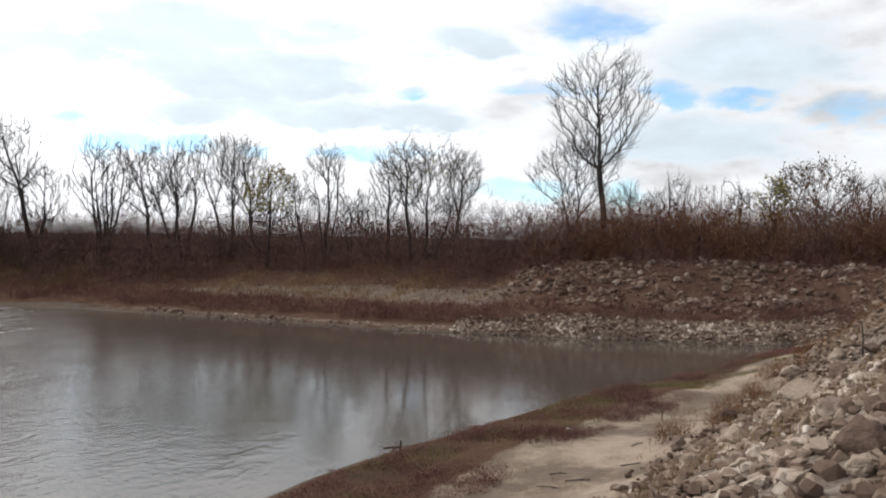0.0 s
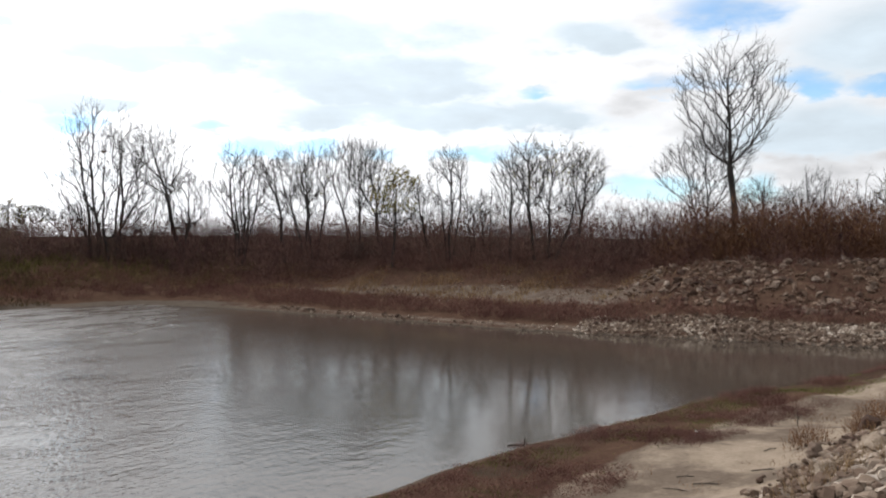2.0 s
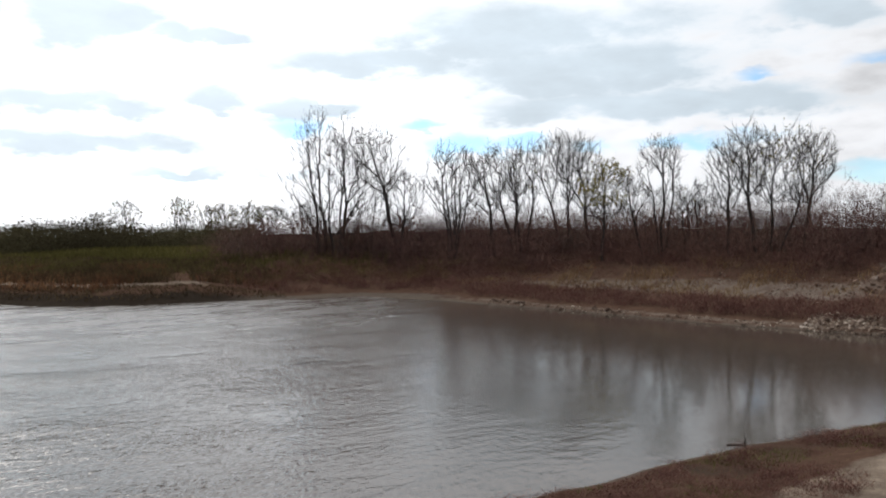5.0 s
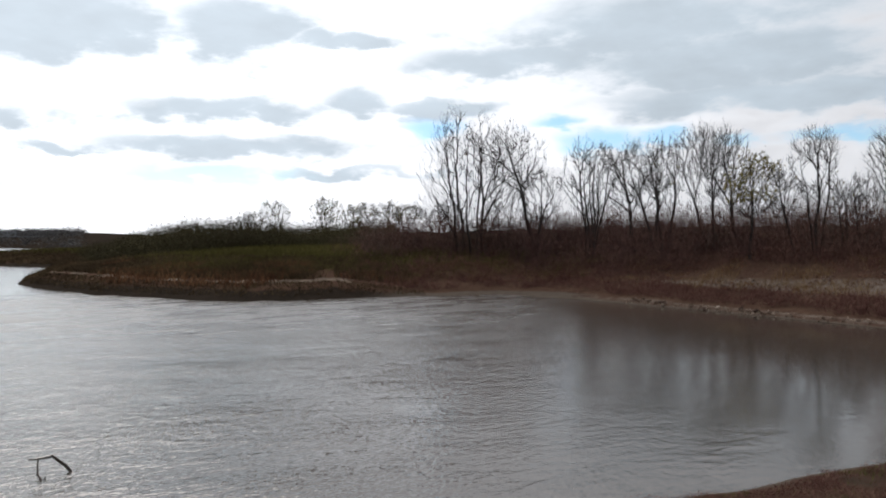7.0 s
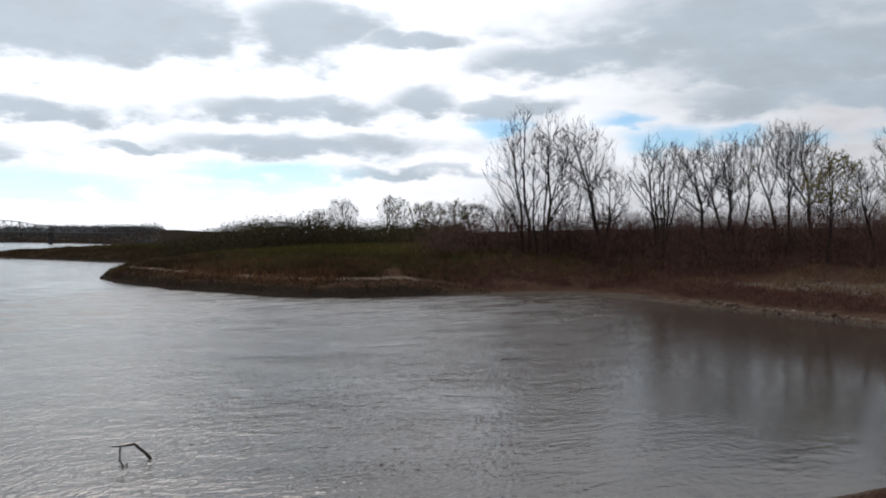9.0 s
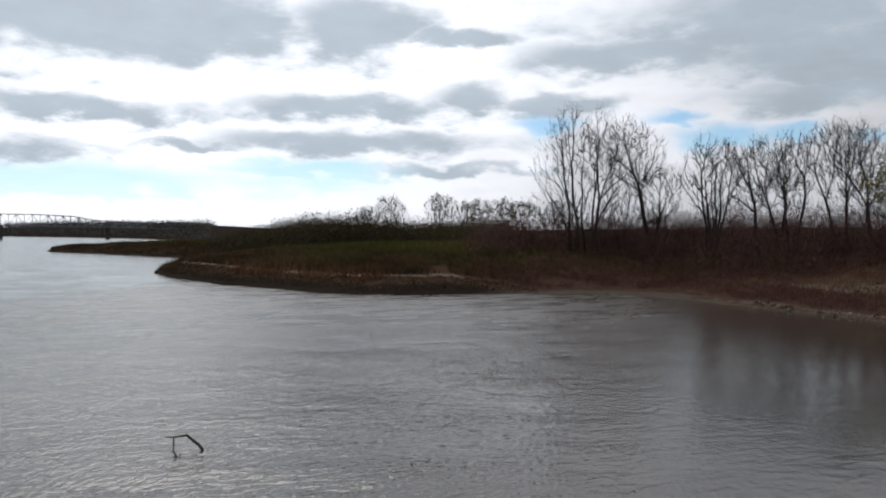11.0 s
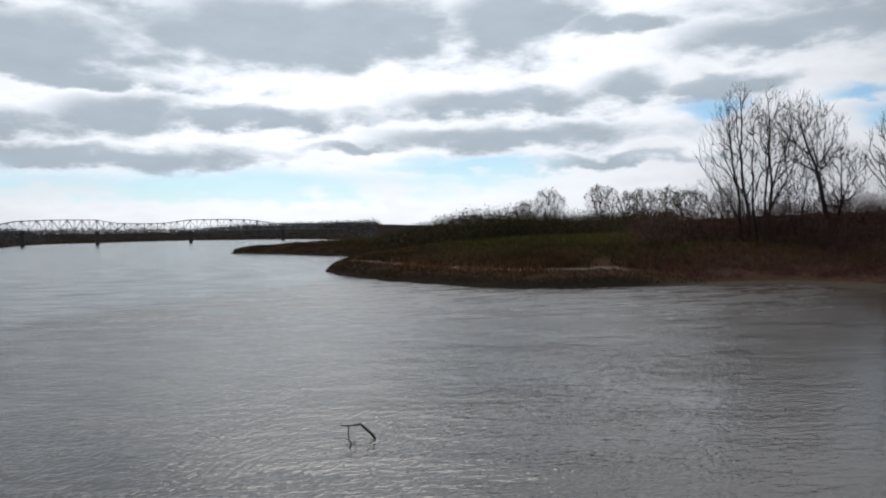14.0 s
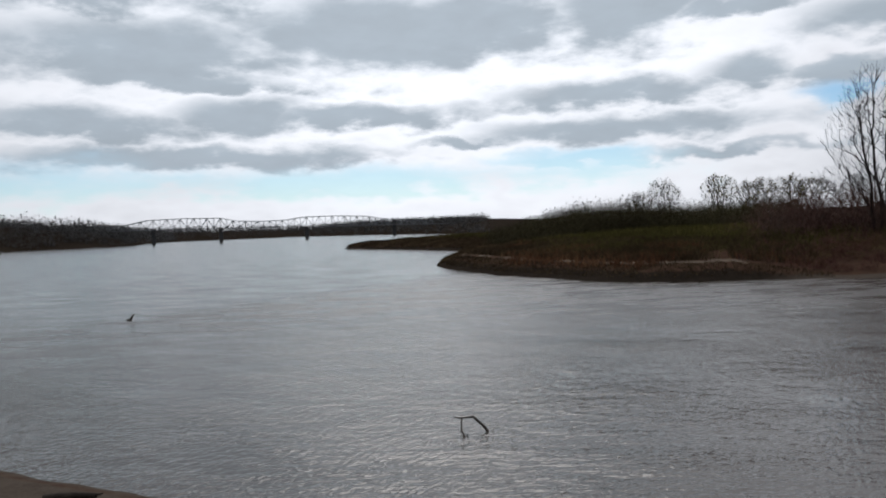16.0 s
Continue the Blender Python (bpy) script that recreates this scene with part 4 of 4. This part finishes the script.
# name, seed, x, y, top, width, shift, stems, fork, limbs, leaves, label
TREES = [
    ("twin_trunk_tree", 1, -60.8, 97.9, 25.2, 12.0, (-0.6, 0.1), 5, 0.15, 15, 0, "tall many-stemmed leafless tree beside the field"),
    ("leaning_tree", 2, -52.6, 102.6, 24.0, 9.0, (-4.2, -2.2), 1, 0.50, 13, 0, "tall leafless tree with a leaning trunk"),
    ("small_tree", 3, -50.5, 99.0, 17.0, 6.0, (0.6, 0.3), 1, 0.35, 8, 0, BARE),
    ("small_tree", 4, -58.2, 103.7, 15.0, 6.5, (0, 0), 3, 0.3, 6, 0, BARE),
    ("fan_tree", 5, -41.9, 97.5, 19.7, 7.5, (0.2, 0.1), 6, 0.34, 8, 0, "spreading many-stemmed leafless tree in brush"),
    ("slim_tree", 6, -35.8, 97.6, 18.7, 5.6, (-1.8, -0.6), 1, 0.40, 9, 0, BARE),
    ("slim_tree", 7, -33.2, 98.5, 19.4, 5.9, (-2.0, -0.6), 2, 0.40, 8, 0, BARE),
    ("slim_tree", 8, -31.7, 96.7, 19.2, 5.0, (0.2, 0.1), 2, 0.38, 9, 60, BARE),
    ("slim_tree", 9, -26.1, 98.4, 20.9, 7.0, (-1.5, -0.4), 2, 0.40, 10, 0, BARE),
    ("slim_tree", 10, -22.9, 98.0, 20.3, 6.1, (-2.3, -0.6), 1, 0.36, 11, 0, BARE),
    ("leafy_tree", 11, -19.7, 88.9, 15.3, 5.2, (0.5, 0.1), 1, 0.42, 10, 1800, "small tree still holding olive leaves"),
    ("slim_tree", 12, -15.4, 89.8, 14.4, 4.2, (-1.6, -0.3), 1, 0.4, 7, 40, BARE),
    ("forked_tree", 13, -13.0, 88.1, 17.9, 4.4, (-0.2, 0), 3, 0.45, 8, 0, BARE),
    ("small_tree", 14, -10.6, 90.5, 12.8, 3.4, (-0.3, 0), 2, 0.4, 6, 40, BARE),
    ("small_tree", 15, -8.9, 90.7, 12.9, 3.1, (-0.3, 0), 2, 0.4, 6, 0, BARE),
    ("slim_tree", 16, -5.8, 84.9, 16.6, 3.6, (-0.4, 0), 1, 0.42, 9, 0, BARE),
    ("slim_tree", 17, -3.3, 85.0, 18.5, 4.2, (-1.0, 0), 1, 0.45, 9, 0, BARE),
    ("spreading_tree", 18, -1.6, 85.1, 17.8, 8.1, (1.3, 0), 2, 0.40, 10, 380, "spreading tree with a few olive leaves on top"),
    ("slim_tree", 19, 0.9, 85.1, 17.2, 4.2, (1.3, 0), 1, 0.40, 9, 0, BARE),
    ("tall_cottonwood", 20, 16.3, 82.4, 27.6, 9.6, (-0.2, 0), 1, 0.47, 13, 0, "tall lone leafless tree with a broad open crown"),
    ("small_tree", 21, 15.6, 93.7, 19.9, 9.1, (-0.1, 0), 2, 0.36, 10, 0, BARE),
    ("bushy_tree", 22, 21.2, 92.6, 14.3, 4.8, (0, 0), 3, 0.35, 7, 0, BARE),
    ("bushy_tree", 23, 25.5, 88.3, 14.7, 5.5, (0, 0), 4, 0.35, 7, 0, BARE),
    ("bushy_tree", 24, 30.9, 84.4, 13.7, 4.0, (0, 0), 3, 0.35, 6, 60, BARE),
    ("rusty_tree", 25, 37.2, 79.7, 15.9, 7.5, (0.2, -0.1), 3, 0.40, 10, 900, "broad tree holding thin rusty brown leaves"),
    ("bushy_tree", 26, 45.5, 83.4, 14.1, 5.0, (0, 0), 3, 0.35, 7, 0, BARE),
    ("shrub_tree", 27, 31.5, 75.6, 13.2, 2.6, (0, 0), 3, 0.35, 7, 700, "yellow-green leafy shrub on the bank"),
    ("field_tree", 28, -214.2, 209.0, 22.0, 10.0, (0, 0), 3, 0.30, 8, 413, "small bushy tree beyond the field"),
    ("field_tree", 29, -235.2, 216.0, 18.3, 9.0, (0, 0), 3, 0.30, 7, 280, "small bushy tree beyond the field"),
    ("field_tree", 30, -173.9, 192.4, 20.5, 9.0, (0, 0), 4, 0.30, 8, 680, "small bushy tree beyond the field"),
    ("field_tree", 31, -167.5, 197.9, 18.4, 6.5, (0, 0), 3, 0.30, 7, 346, "small bushy tree beyond the field"),
    ("field_tree", 32, -160.6, 197.1, 18.9, 6.0, (0, 0), 3, 0.30, 7, 346, "small bushy tree beyond the field"),
    ("field_tree", 33, -146.2, 189.4, 18.2, 8.0, (0, 0), 4, 0.30, 7, 346, "small bushy tree beyond the field"),
    ("field_tree", 34, -135.7, 184.8, 17.0, 7.0, (0, 0), 4, 0.30, 7, 280, "small bushy tree beyond the field"),
    ("low_tree", 35, -83.8, 123.4, 15.0, 6.0, (-1.5, -0.8), 3, 0.36, 8, 0, BARE),
    ("low_tree", 36, -76.2, 116.5, 13.2, 5.0, (-1.2, -0.6), 3, 0.36, 8, 0, BARE),
]
for name, seed, x, y, top, width, shift, stems, fork, limbs, leaves, label in TREES:
    z = ground_z(x, y)
    bare_tree(name, seed, x, y, z, (top - z) * 0.97, width, label, shift, stems, fork, limbs, leaves, RUST_LEAF if name == "rusty_tree" else LEAF, "trees on the far bank",
              0.14 if name == "field_tree" else 0.07, {"twin_trunk_tree": 2.1, "fan_tree": 0.5}.get(name, 0.3), 1.35 if name == "twin_trunk_tree" else 1.1, 1.7 if name == "field_tree" else 1.0, 7.5 if name == "tall_cottonwood" else 11.0)

# ---- stones ----
def hull_mesh(name, seed, count, squash, mat, bevel=0.0, rough=0.0, cuts=0):
    """An angular quarried stone about one metre across."""
    rs = np.random.RandomState(seed)
    p = rs.normal(0, 1, (count, 3))
    p /= np.linalg.norm(p, axis=1, keepdims=True)
    p *= rs.uniform(0.40, 0.56, (count, 1))
    p *= squash
    bm = bmesh.new()
    for q in p:
        bm.verts.new(q)
    bmesh.ops.convex_hull(bm, input=bm.verts)
    bmesh.ops.delete(bm, geom=[v for v in bm.verts if not v.link_faces], context="VERTS")
    bmesh.ops.dissolve_limit(bm, angle_limit=radians(14), verts=bm.verts, edges=bm.edges)
    if bevel:
        bmesh.ops.bevel(bm, geom=bm.edges[:], offset=bevel, segments=1, affect="EDGES", profile=0.6)
    for _ in range(cuts):
        bmesh.ops.triangulate(bm, faces=bm.faces[:])
        bmesh.ops.subdivide_edges(bm, edges=bm.edges[:], cuts=1, use_grid_fill=True)
    if rough:
        for v in bm.verts:
            n = v.co.normalized()
            v.co += n * (noise.noise(v.co * 5 + Vector((seed, 0, 0))) * rough * 2.2 + noise.noise(v.co * 14 + Vector((0, seed, 0))) * rough)
    bmesh.ops.triangulate(bm, faces=bm.faces[:])
    me = bpy.data.meshes.new(name)
    bm.to_mesh(me)
    bm.free()
    me.materials.append(mat)
    return me


SHAPES = ((1, 0.8, 0.62), (1, 0.9, 0.75), (1.1, 0.7, 0.5), (0.95, 0.85, 0.8))
STONES = [hull_mesh("stone", 100 + i, 15 + i % 7, SHAPES[i % 4], STONE if i % 3 else BROWN_STONE, 0.0, 0.045, 1) for i in range(16)]
FINE_CHIPS = [hull_mesh("chip", 400 + i, 17 + i % 6, SHAPES[i % 4], RUBBLE, 0.0, 0.02) for i in range(16)]
BROWN_STONES = [hull_mesh("stone", 300 + i, 14 + i % 7, SHAPES[i % 4], BROWN_STONE, 0.012) for i in range(16)]
CHIPS = [hull_mesh("chip", 200 + i, 10 + i % 4, SHAPES[i % 4], RUBBLE) for i in range(16)]


def stone_bank(name, label, seed, pts, sizes, rubble_label, kinds=STONES, heap=RUBBLE, chips=None):
    """A slope of loose stones: the 300 largest as pieces, the rest as one heap."""
    rs = np.random.RandomState(seed)
    rs.shuffle(pts)
    size = sizes[0] + (sizes[1] - sizes[0]) * rs.rand(len(pts)) ** 2.6
    order = np.argsort(-size)
    pts, size = pts[order], size[order]
    root = tagged(new(name), label, "rocks", kind="structure")
    vs, fs, base = [], [], 0
    for i, (p, s) in enumerate(zip(pts, size)):
        me = (kinds if i < 300 else chips or CHIPS)[rs.randint(16)]
        turn = Euler((rs.normal(0, 0.5), rs.normal(0, 0.5), rs.uniform(0, 6.3)))
        m = Matrix.LocRotScale((p[0], p[1], p[2] + s * rs.uniform(0.0, 0.3)), turn, Vector((s * rs.uniform(0.85, 1.3), s, s)))
        if i < 300:
            ob = new("stone", me)
            ob.parent, ob.matrix_local = root, m
            continue
        co = np.empty(len(me.vertices) * 3, np.float32)
        me.vertices.foreach_get("co", co)
        vs.append(co.reshape(-1, 3) @ np.array(m.to_3x3()).T + np.array(m.translation))
        tri = np.empty(len(me.polygons) * 3, np.int32)
        me.polygons.foreach_get("vertices", tri)
        fs.append(tri.reshape(-1, 3) + base)
        base += len(me.vertices)
    if vs:
        ob = new("loose_stones", mesh_from("loose_stones", np.concatenate(vs), np.concatenate(fs), heap))
        ob.parent = root
        tagged(ob, rubble_label, kind="stuff")
    return root


pts = along_shore(30000, (-14, 8), (25, 53.2), 4.5, 15.5, 41, lambda d, x, y: np.where(y < 24 + 0.8 * x, ramp01(d + 1.5 * value_noise(x, y, 1.6, 21), 9.0 - 3.6 * ramp01(y, 24, 40), 10.2 - 3.6 * ramp01(y, 24, 40)), 0) * (x > 0.4) * (np.hypot(x, y) > 5.5))
stone_bank("stone_slope", "slope of pale quarried limestone blocks above the sand", 41, pts, (0.07, 0.38), "small pale broken stones", chips=FINE_CHIPS)
pts = scatter(36000, 0, 62, 50, 84, 43, lambda d, ka, kb, ku, x, y: W(ka, kb, ku, [1]) * ((d > 5.6) * (d < 16.5) * 0.8) * (x > 4 + 3 * value_noise(x, y, 3, 22)) * (0.3 + 0.7 * (value_noise(x, y, 2.2, 23) > 0.4)))
stone_bank("rubble_slope", "rubble slope of broken stone across the cove", 43, pts, (0.13, 0.85), "broken stones on the slope", BROWN_STONES, BROWN_RUBBLE)
pts = np.concatenate([along_shore(7500, (22.5, 50.5), (0.6, 59.2), -0.2, 3.9, 45), along_shore(1500, (0.6, 59.2), (-28.6, 73.2), 0.0, 1.1, 47, lambda d, x, y: 0.4 + 0.6 * (value_noise(x, y, 2, 26) > 0.45)), scatter(1500, 22, 33, 52, 60, 48, lambda d, ka, kb, ku, x, y: (d > 0) * (d < 7.5) * 1.0)])
stone_bank("cobble_shore", "strip of pale cobbles along the waterline", 45, pts, (0.11, 0.46), "pale cobbles", BROWN_STONES)

pts = scatter(6500, -34, 8, 60, 84, 49, lambda d, ka, kb, ku, x, y: W(ka, kb, ku, [2]) * (d > 7.2) * (d < 12 + 2.5 * ramp01(x, -26, -6)) * (value_noise(x, y, 2.8, 53) > 0.35))
stone_bank("terrace_gravel", "scattered pale broken stones on the gravel terrace", 49, pts, (0.08, 0.34), "pale gravel on the terrace", BROWN_STONES)


def boulder(seed, x, y, w, h, mat, label):
    """A worn block about w across and h high, sunk a little into the slope."""
    me = hull_mesh("boulder", seed, 16 + seed % 6, (1.0, 0.85, 0.9), mat, 0.03, 0.032, 2)
    me.polygons.foreach_set("use_smooth", np.ones(len(me.polygons), bool))
    ob = new("boulder", me)
    ob.matrix_world = Matrix.LocRotScale((x, y + w * 0.2, ground_z(x, y) + h * 0.28), Euler((0.15, 0.1, seed * 1.3)), Vector((w * 1.1, w, h * 1.25)))
    return tagged(ob, label, "boulder", "boulders on the stone slope")


BROWN_BLOCK, PALE_BLOCK = "worn brown limestone boulder on the stone slope", "pale limestone block on the stone slope"
# seed, x, y, width, height, brown
for seed, x, y, w, h, brown in [(7, 4.60, 8.50, 0.52, 0.50, 1), (8, 5.3, 9.7, 0.46, 0.34, 0), (9, 9.2, 20.0, 1.15, 0.6, 0), (10, 6.0, 12.0, 0.60, 0.38, 1), (11, 14.8, 29.3, 0.95, 0.75, 1),
                               (12, 14.2, 32.0, 0.85, 0.5, 0), (13, 8.3, 22.7, 0.80, 0.57, 1), (14, 5.2, 16.4, 0.48, 0.46, 0), (15, 6.1, 20.2, 0.55, 0.42, 1), (16, 6.1, 16.2, 0.66, 0.5, 0),
                               (17, 4.1, 7.6, 0.36, 0.26, 0), (18, 15.8, 31.6, 0.83, 0.66, 0), (19, 9.0, 16.4, 0.52, 0.36, 0), (20, 16.6, 30.4, 1.2, 0.4, 1), (21, 9.8, 24.9, 0.63, 0.36, 0)]:
    boulder(seed, x, y, w, h, BROWN_STONE if brown else PALE_STONE, BROWN_BLOCK if brown else PALE_BLOCK)


# ---- drift and snags ----
def wood(name, label, x, y, z, lines, mat=DRIFT):
    """Dead wood: lines of (points, radius at the start, radius at the end); the first is the stem, the others its branches."""
    root = tagged(new(name), label, "driftwood")
    root.location = (x, y, z)
    for i, (pts, r0, r1) in enumerate(lines):
        pts = np.array(pts, float)
        part_of(root, "stem" if i == 0 else "branch", tube([(pts, np.linspace(r0, r1, len(pts)), 7)]), mat, "", True)
    return root


# right of the view from the bank, and the way across it
SX, SY = Vector((0.51, 0.86, 0)), Vector((-0.86, 0.51, 0))


def across(*uv):
    """Points right of the stem, above the water and, where a third number is given, towards the bank."""
    return [tuple(SX * u + Vector((0, 0, v)) - SY * (w[0] if w else 0)) for u, v, *w in uv]


wood("snag", "dark bent dead branch standing out of the water", -21.5, 11.3, 0.0,
     [(across((0.46, -0.35), (0.42, 0.02), (0.30, 0.18), (0.13, 0.34), (0.00, 0.47), (-0.04, 0.50), (-0.12, 0.475), (-0.30, 0.47), (-0.46, 0.46), (-0.66, 0.485)), 0.055, 0.020),
      (across((-0.40, 0.46), (-0.42, 0.30, 0.12), (-0.41, 0.10, 0.3), (-0.30, -0.02, 0.5), (-0.22, -0.2, 0.55)), 0.022, 0.030),
      (across((-0.41, 0.08, 0.32), (-0.48, 0.13, 0.32)), 0.014, 0.008), (across((-0.28, -0.03, 0.5), (-0.21, 0.03, 0.5), (-0.22, 0.08, 0.5)), 0.020, 0.012),
      (across((-0.05, 0.48), (-0.06, 0.56)), 0.022, 0.012), (across((0.52, -0.1, 0.1), (0.62, 0.10), (0.78, 0.22)), 0.009, 0.004)])
wood("far_snag", "dark broken stub in the open river", -70.2, 7.0, 0.0,
     [([(0.1, -0.3, -0.4), (0, -0.05, 0.0), (-0.1, 0.16, 0.22), (-0.15, 0.30, 0.45)], 0.13, 0.06), ([(0, 0.0, -0.05), (0, -0.32, 0.10)], 0.10, 0.04)])
wood("drift_log", "dark driftwood log on the sandy shore", -21.1, -0.6, ground_z(-21.1, -0.6),
     [([(-0.36, -0.62, 0.05), (-0.16, -0.28, 0.09), (0.06, 0.10, 0.10), (0.22, 0.38, 0.09), (0.30, 0.52, 0.08)], 0.11, 0.07), ([(0.26, 0.46, 0.09), (0.40, 0.66, 0.14)], 0.04, 0.02)])
wood("drift_stub", "small dark stub of driftwood on the muddy edge", -1.3, 24.9, ground_z(-1.3, 24.9),
     [([(-0.5, 0.0, 0.04), (-0.2, 0.02, 0.07), (0.05, 0, 0.08)], 0.035, 0.035), ([(0.02, 0, 0.04), (0.04, 0, 0.22), (0.03, 0.02, 0.32)], 0.035, 0.02)])

bpy.context.view_layer.update()


wood("dead_weed", "bare dead weed stalk on the sand", 7.6, 27.3, ground_z(7.6, 27.3),
     [([(0, 0, -0.05), (0.02, 0, 0.3), (0, 0.02, 0.55)], 0.016, 0.006), ([(0.01, 0, 0.2), (0.14, 0.02, 0.42)], 0.008, 0.004),
      ([(0.01, 0, 0.25), (-0.13, 0.02, 0.45)], 0.008, 0.004), ([(0.01, 0, 0.12), (-0.1, 0.05, 0.26)], 0.008, 0.004)])
wood("dead_stalk", "tall dark dead stalk among the stones", 16.2, 30.5, ground_z(16.2, 30.5),
     [([(0, 0, -0.1), (0.02, 0, 0.7), (-0.02, 0.02, 1.35)], 0.035, 0.02), ([(0, 0, 0.8), (0.18, 0.05, 1.1)], 0.015, 0.008)])
for i, (sx, sy, turn, ln) in enumerate([(4.9, 20.0, 0.3, 0.8), (5.4, 19.7, 1.0, 0.55), (3.4, 19.4, 0.1, 0.7), (2.6, 19.0, 2.9, 0.6), (5.6, 22.6, 0.7, 0.5), (3.0, 20.2, 0.2, 0.45)]):
    c, s = math.cos(turn), math.sin(turn)
    wood("stick", "weathered dark stick lying on the sand", sx, sy, ground_z(sx, sy),
         [([(-c * ln / 2, -s * ln / 2, 0.02), (0, 0.03, 0.035), (c * ln / 2, s * ln / 2, 0.03)], 0.016, 0.009),
          ([(0, 0.03, 0.03), (c * ln * 0.3 - s * 0.12, s * ln * 0.3 + c * 0.12, 0.06)], 0.008, 0.005)])
pale = new("flat_stone", hull_mesh("flat_stone", 77, 14, (1.2, 0.8, 0.3), PALE, 0.02))
pale.matrix_world = Matrix.LocRotScale((4.2, 25.9, ground_z(4.2, 25.9) + 0.03), Euler((0, 0, 0.4)), Vector((0.28, 0.28, 0.28)))
tagged(pale, "pale flat stone lying on the sand", "stone")

v, f = clumps(np.array([[0.0, 0.0, -0.3]]), 0.4, 0.7, 160, 0.05, 60)
nest = new("squirrel_nest", mesh_from("squirrel_nest", v, f, RUST_LEAF))
nest.location = (-61.0, 97.2, 18.9)
tagged(nest, "dark ball of dry leaves high in a bare tree", "nest")

bpy.context.view_layer.update()


# ---- the bridge ----
def beam_mesh(a, b, w, h):
    a, b = Vector(a), Vector(b)
    d = (b - a).normalized()
    s = d.cross(Vector((0, 0, 1)))
    s = s.normalized() if s.length > 0.01 else Vector((1, 0, 0))
    u = s.cross(d)
    q = [(-w, -h), (w, -h), (w, h), (-w, h)]
    verts = [tuple(p + s * i / 2 + u * j / 2) for p in (a, b) for i, j in q]
    faces = [(0, 1, 2, 3), (7, 6, 5, 4), (0, 4, 5, 1), (1, 5, 6, 2), (2, 6, 7, 3), (3, 7, 4, 0)]
    return verts, faces


# height of the top chord over the deck along the bridge, and where its piers stand
BRIDGE_TOP = [(-90, 7.0), (5, 6.5), (34, 12.5), (82, 14.0), (130, 13.6), (152, 9.0), (188, 8.2), (217, 8.8), (245, 13.0), (290, 13.4), (331, 12.2), (354, 7.8), (405, 6.2), (430, 6.0)]
BRIDGE_PIERS = [-60, 41, 130, 247, 370]


def build_bridge():
    root = tagged(new("truss_bridge"), "grey steel truss road bridge across the river", "bridge")
    # the two ends of the deck in plan
    A, B = Vector((-1150, 135, 20.8)), Vector((-1010, 520, 15.2))
    along = (B - A).normalized()
    side = Vector((along.y, -along.x, 0)).normalized()
    part_of(root, "deck", beam_mesh(A - along * 160, B + along * 60, 9, 0.9), STEEL)
    top = np.array(BRIDGE_TOP)
    cuts = BRIDGE_PIERS + [425]
    for s0, s1 in zip(cuts, cuts[1:]):
        span = new("truss_span")
        span.parent = root
        n = max(4, round((s1 - s0) / 17) * 2)
        stations = [s0 + (s1 - s0) * i / n for i in range(n + 1)]
        for sd in (-4.4, 4.4):
            low = [A + along * q + side * sd + Vector((0, 0, 0.6)) for q in stations]
            high = [p + Vector((0, 0, float(np.interp(q, top[:, 0], top[:, 1])))) for p, q in zip(low, stations)]
            for i in range(n):
                part_of(span, "chord", beam_mesh(high[i], high[i + 1], 0.8, 0.9), STEEL)
                part_of(span, "diagonal", beam_mesh(low[i], high[i + 1], 0.55, 0.55) if i % 2 else beam_mesh(high[i], low[i + 1], 0.55, 0.55), STEEL)
            for i in range(n + 1):
                part_of(span, "post", beam_mesh(low[i], high[i], 0.5, 0.5), STEEL)
    for q in BRIDGE_PIERS:
        c = A + along * q
        part_of(root, "pier", beam_mesh((c.x, c.y, -3), (c.x, c.y, c.z - 0.6), 2.4, 4.6), CONCRETE)


build_bridge()
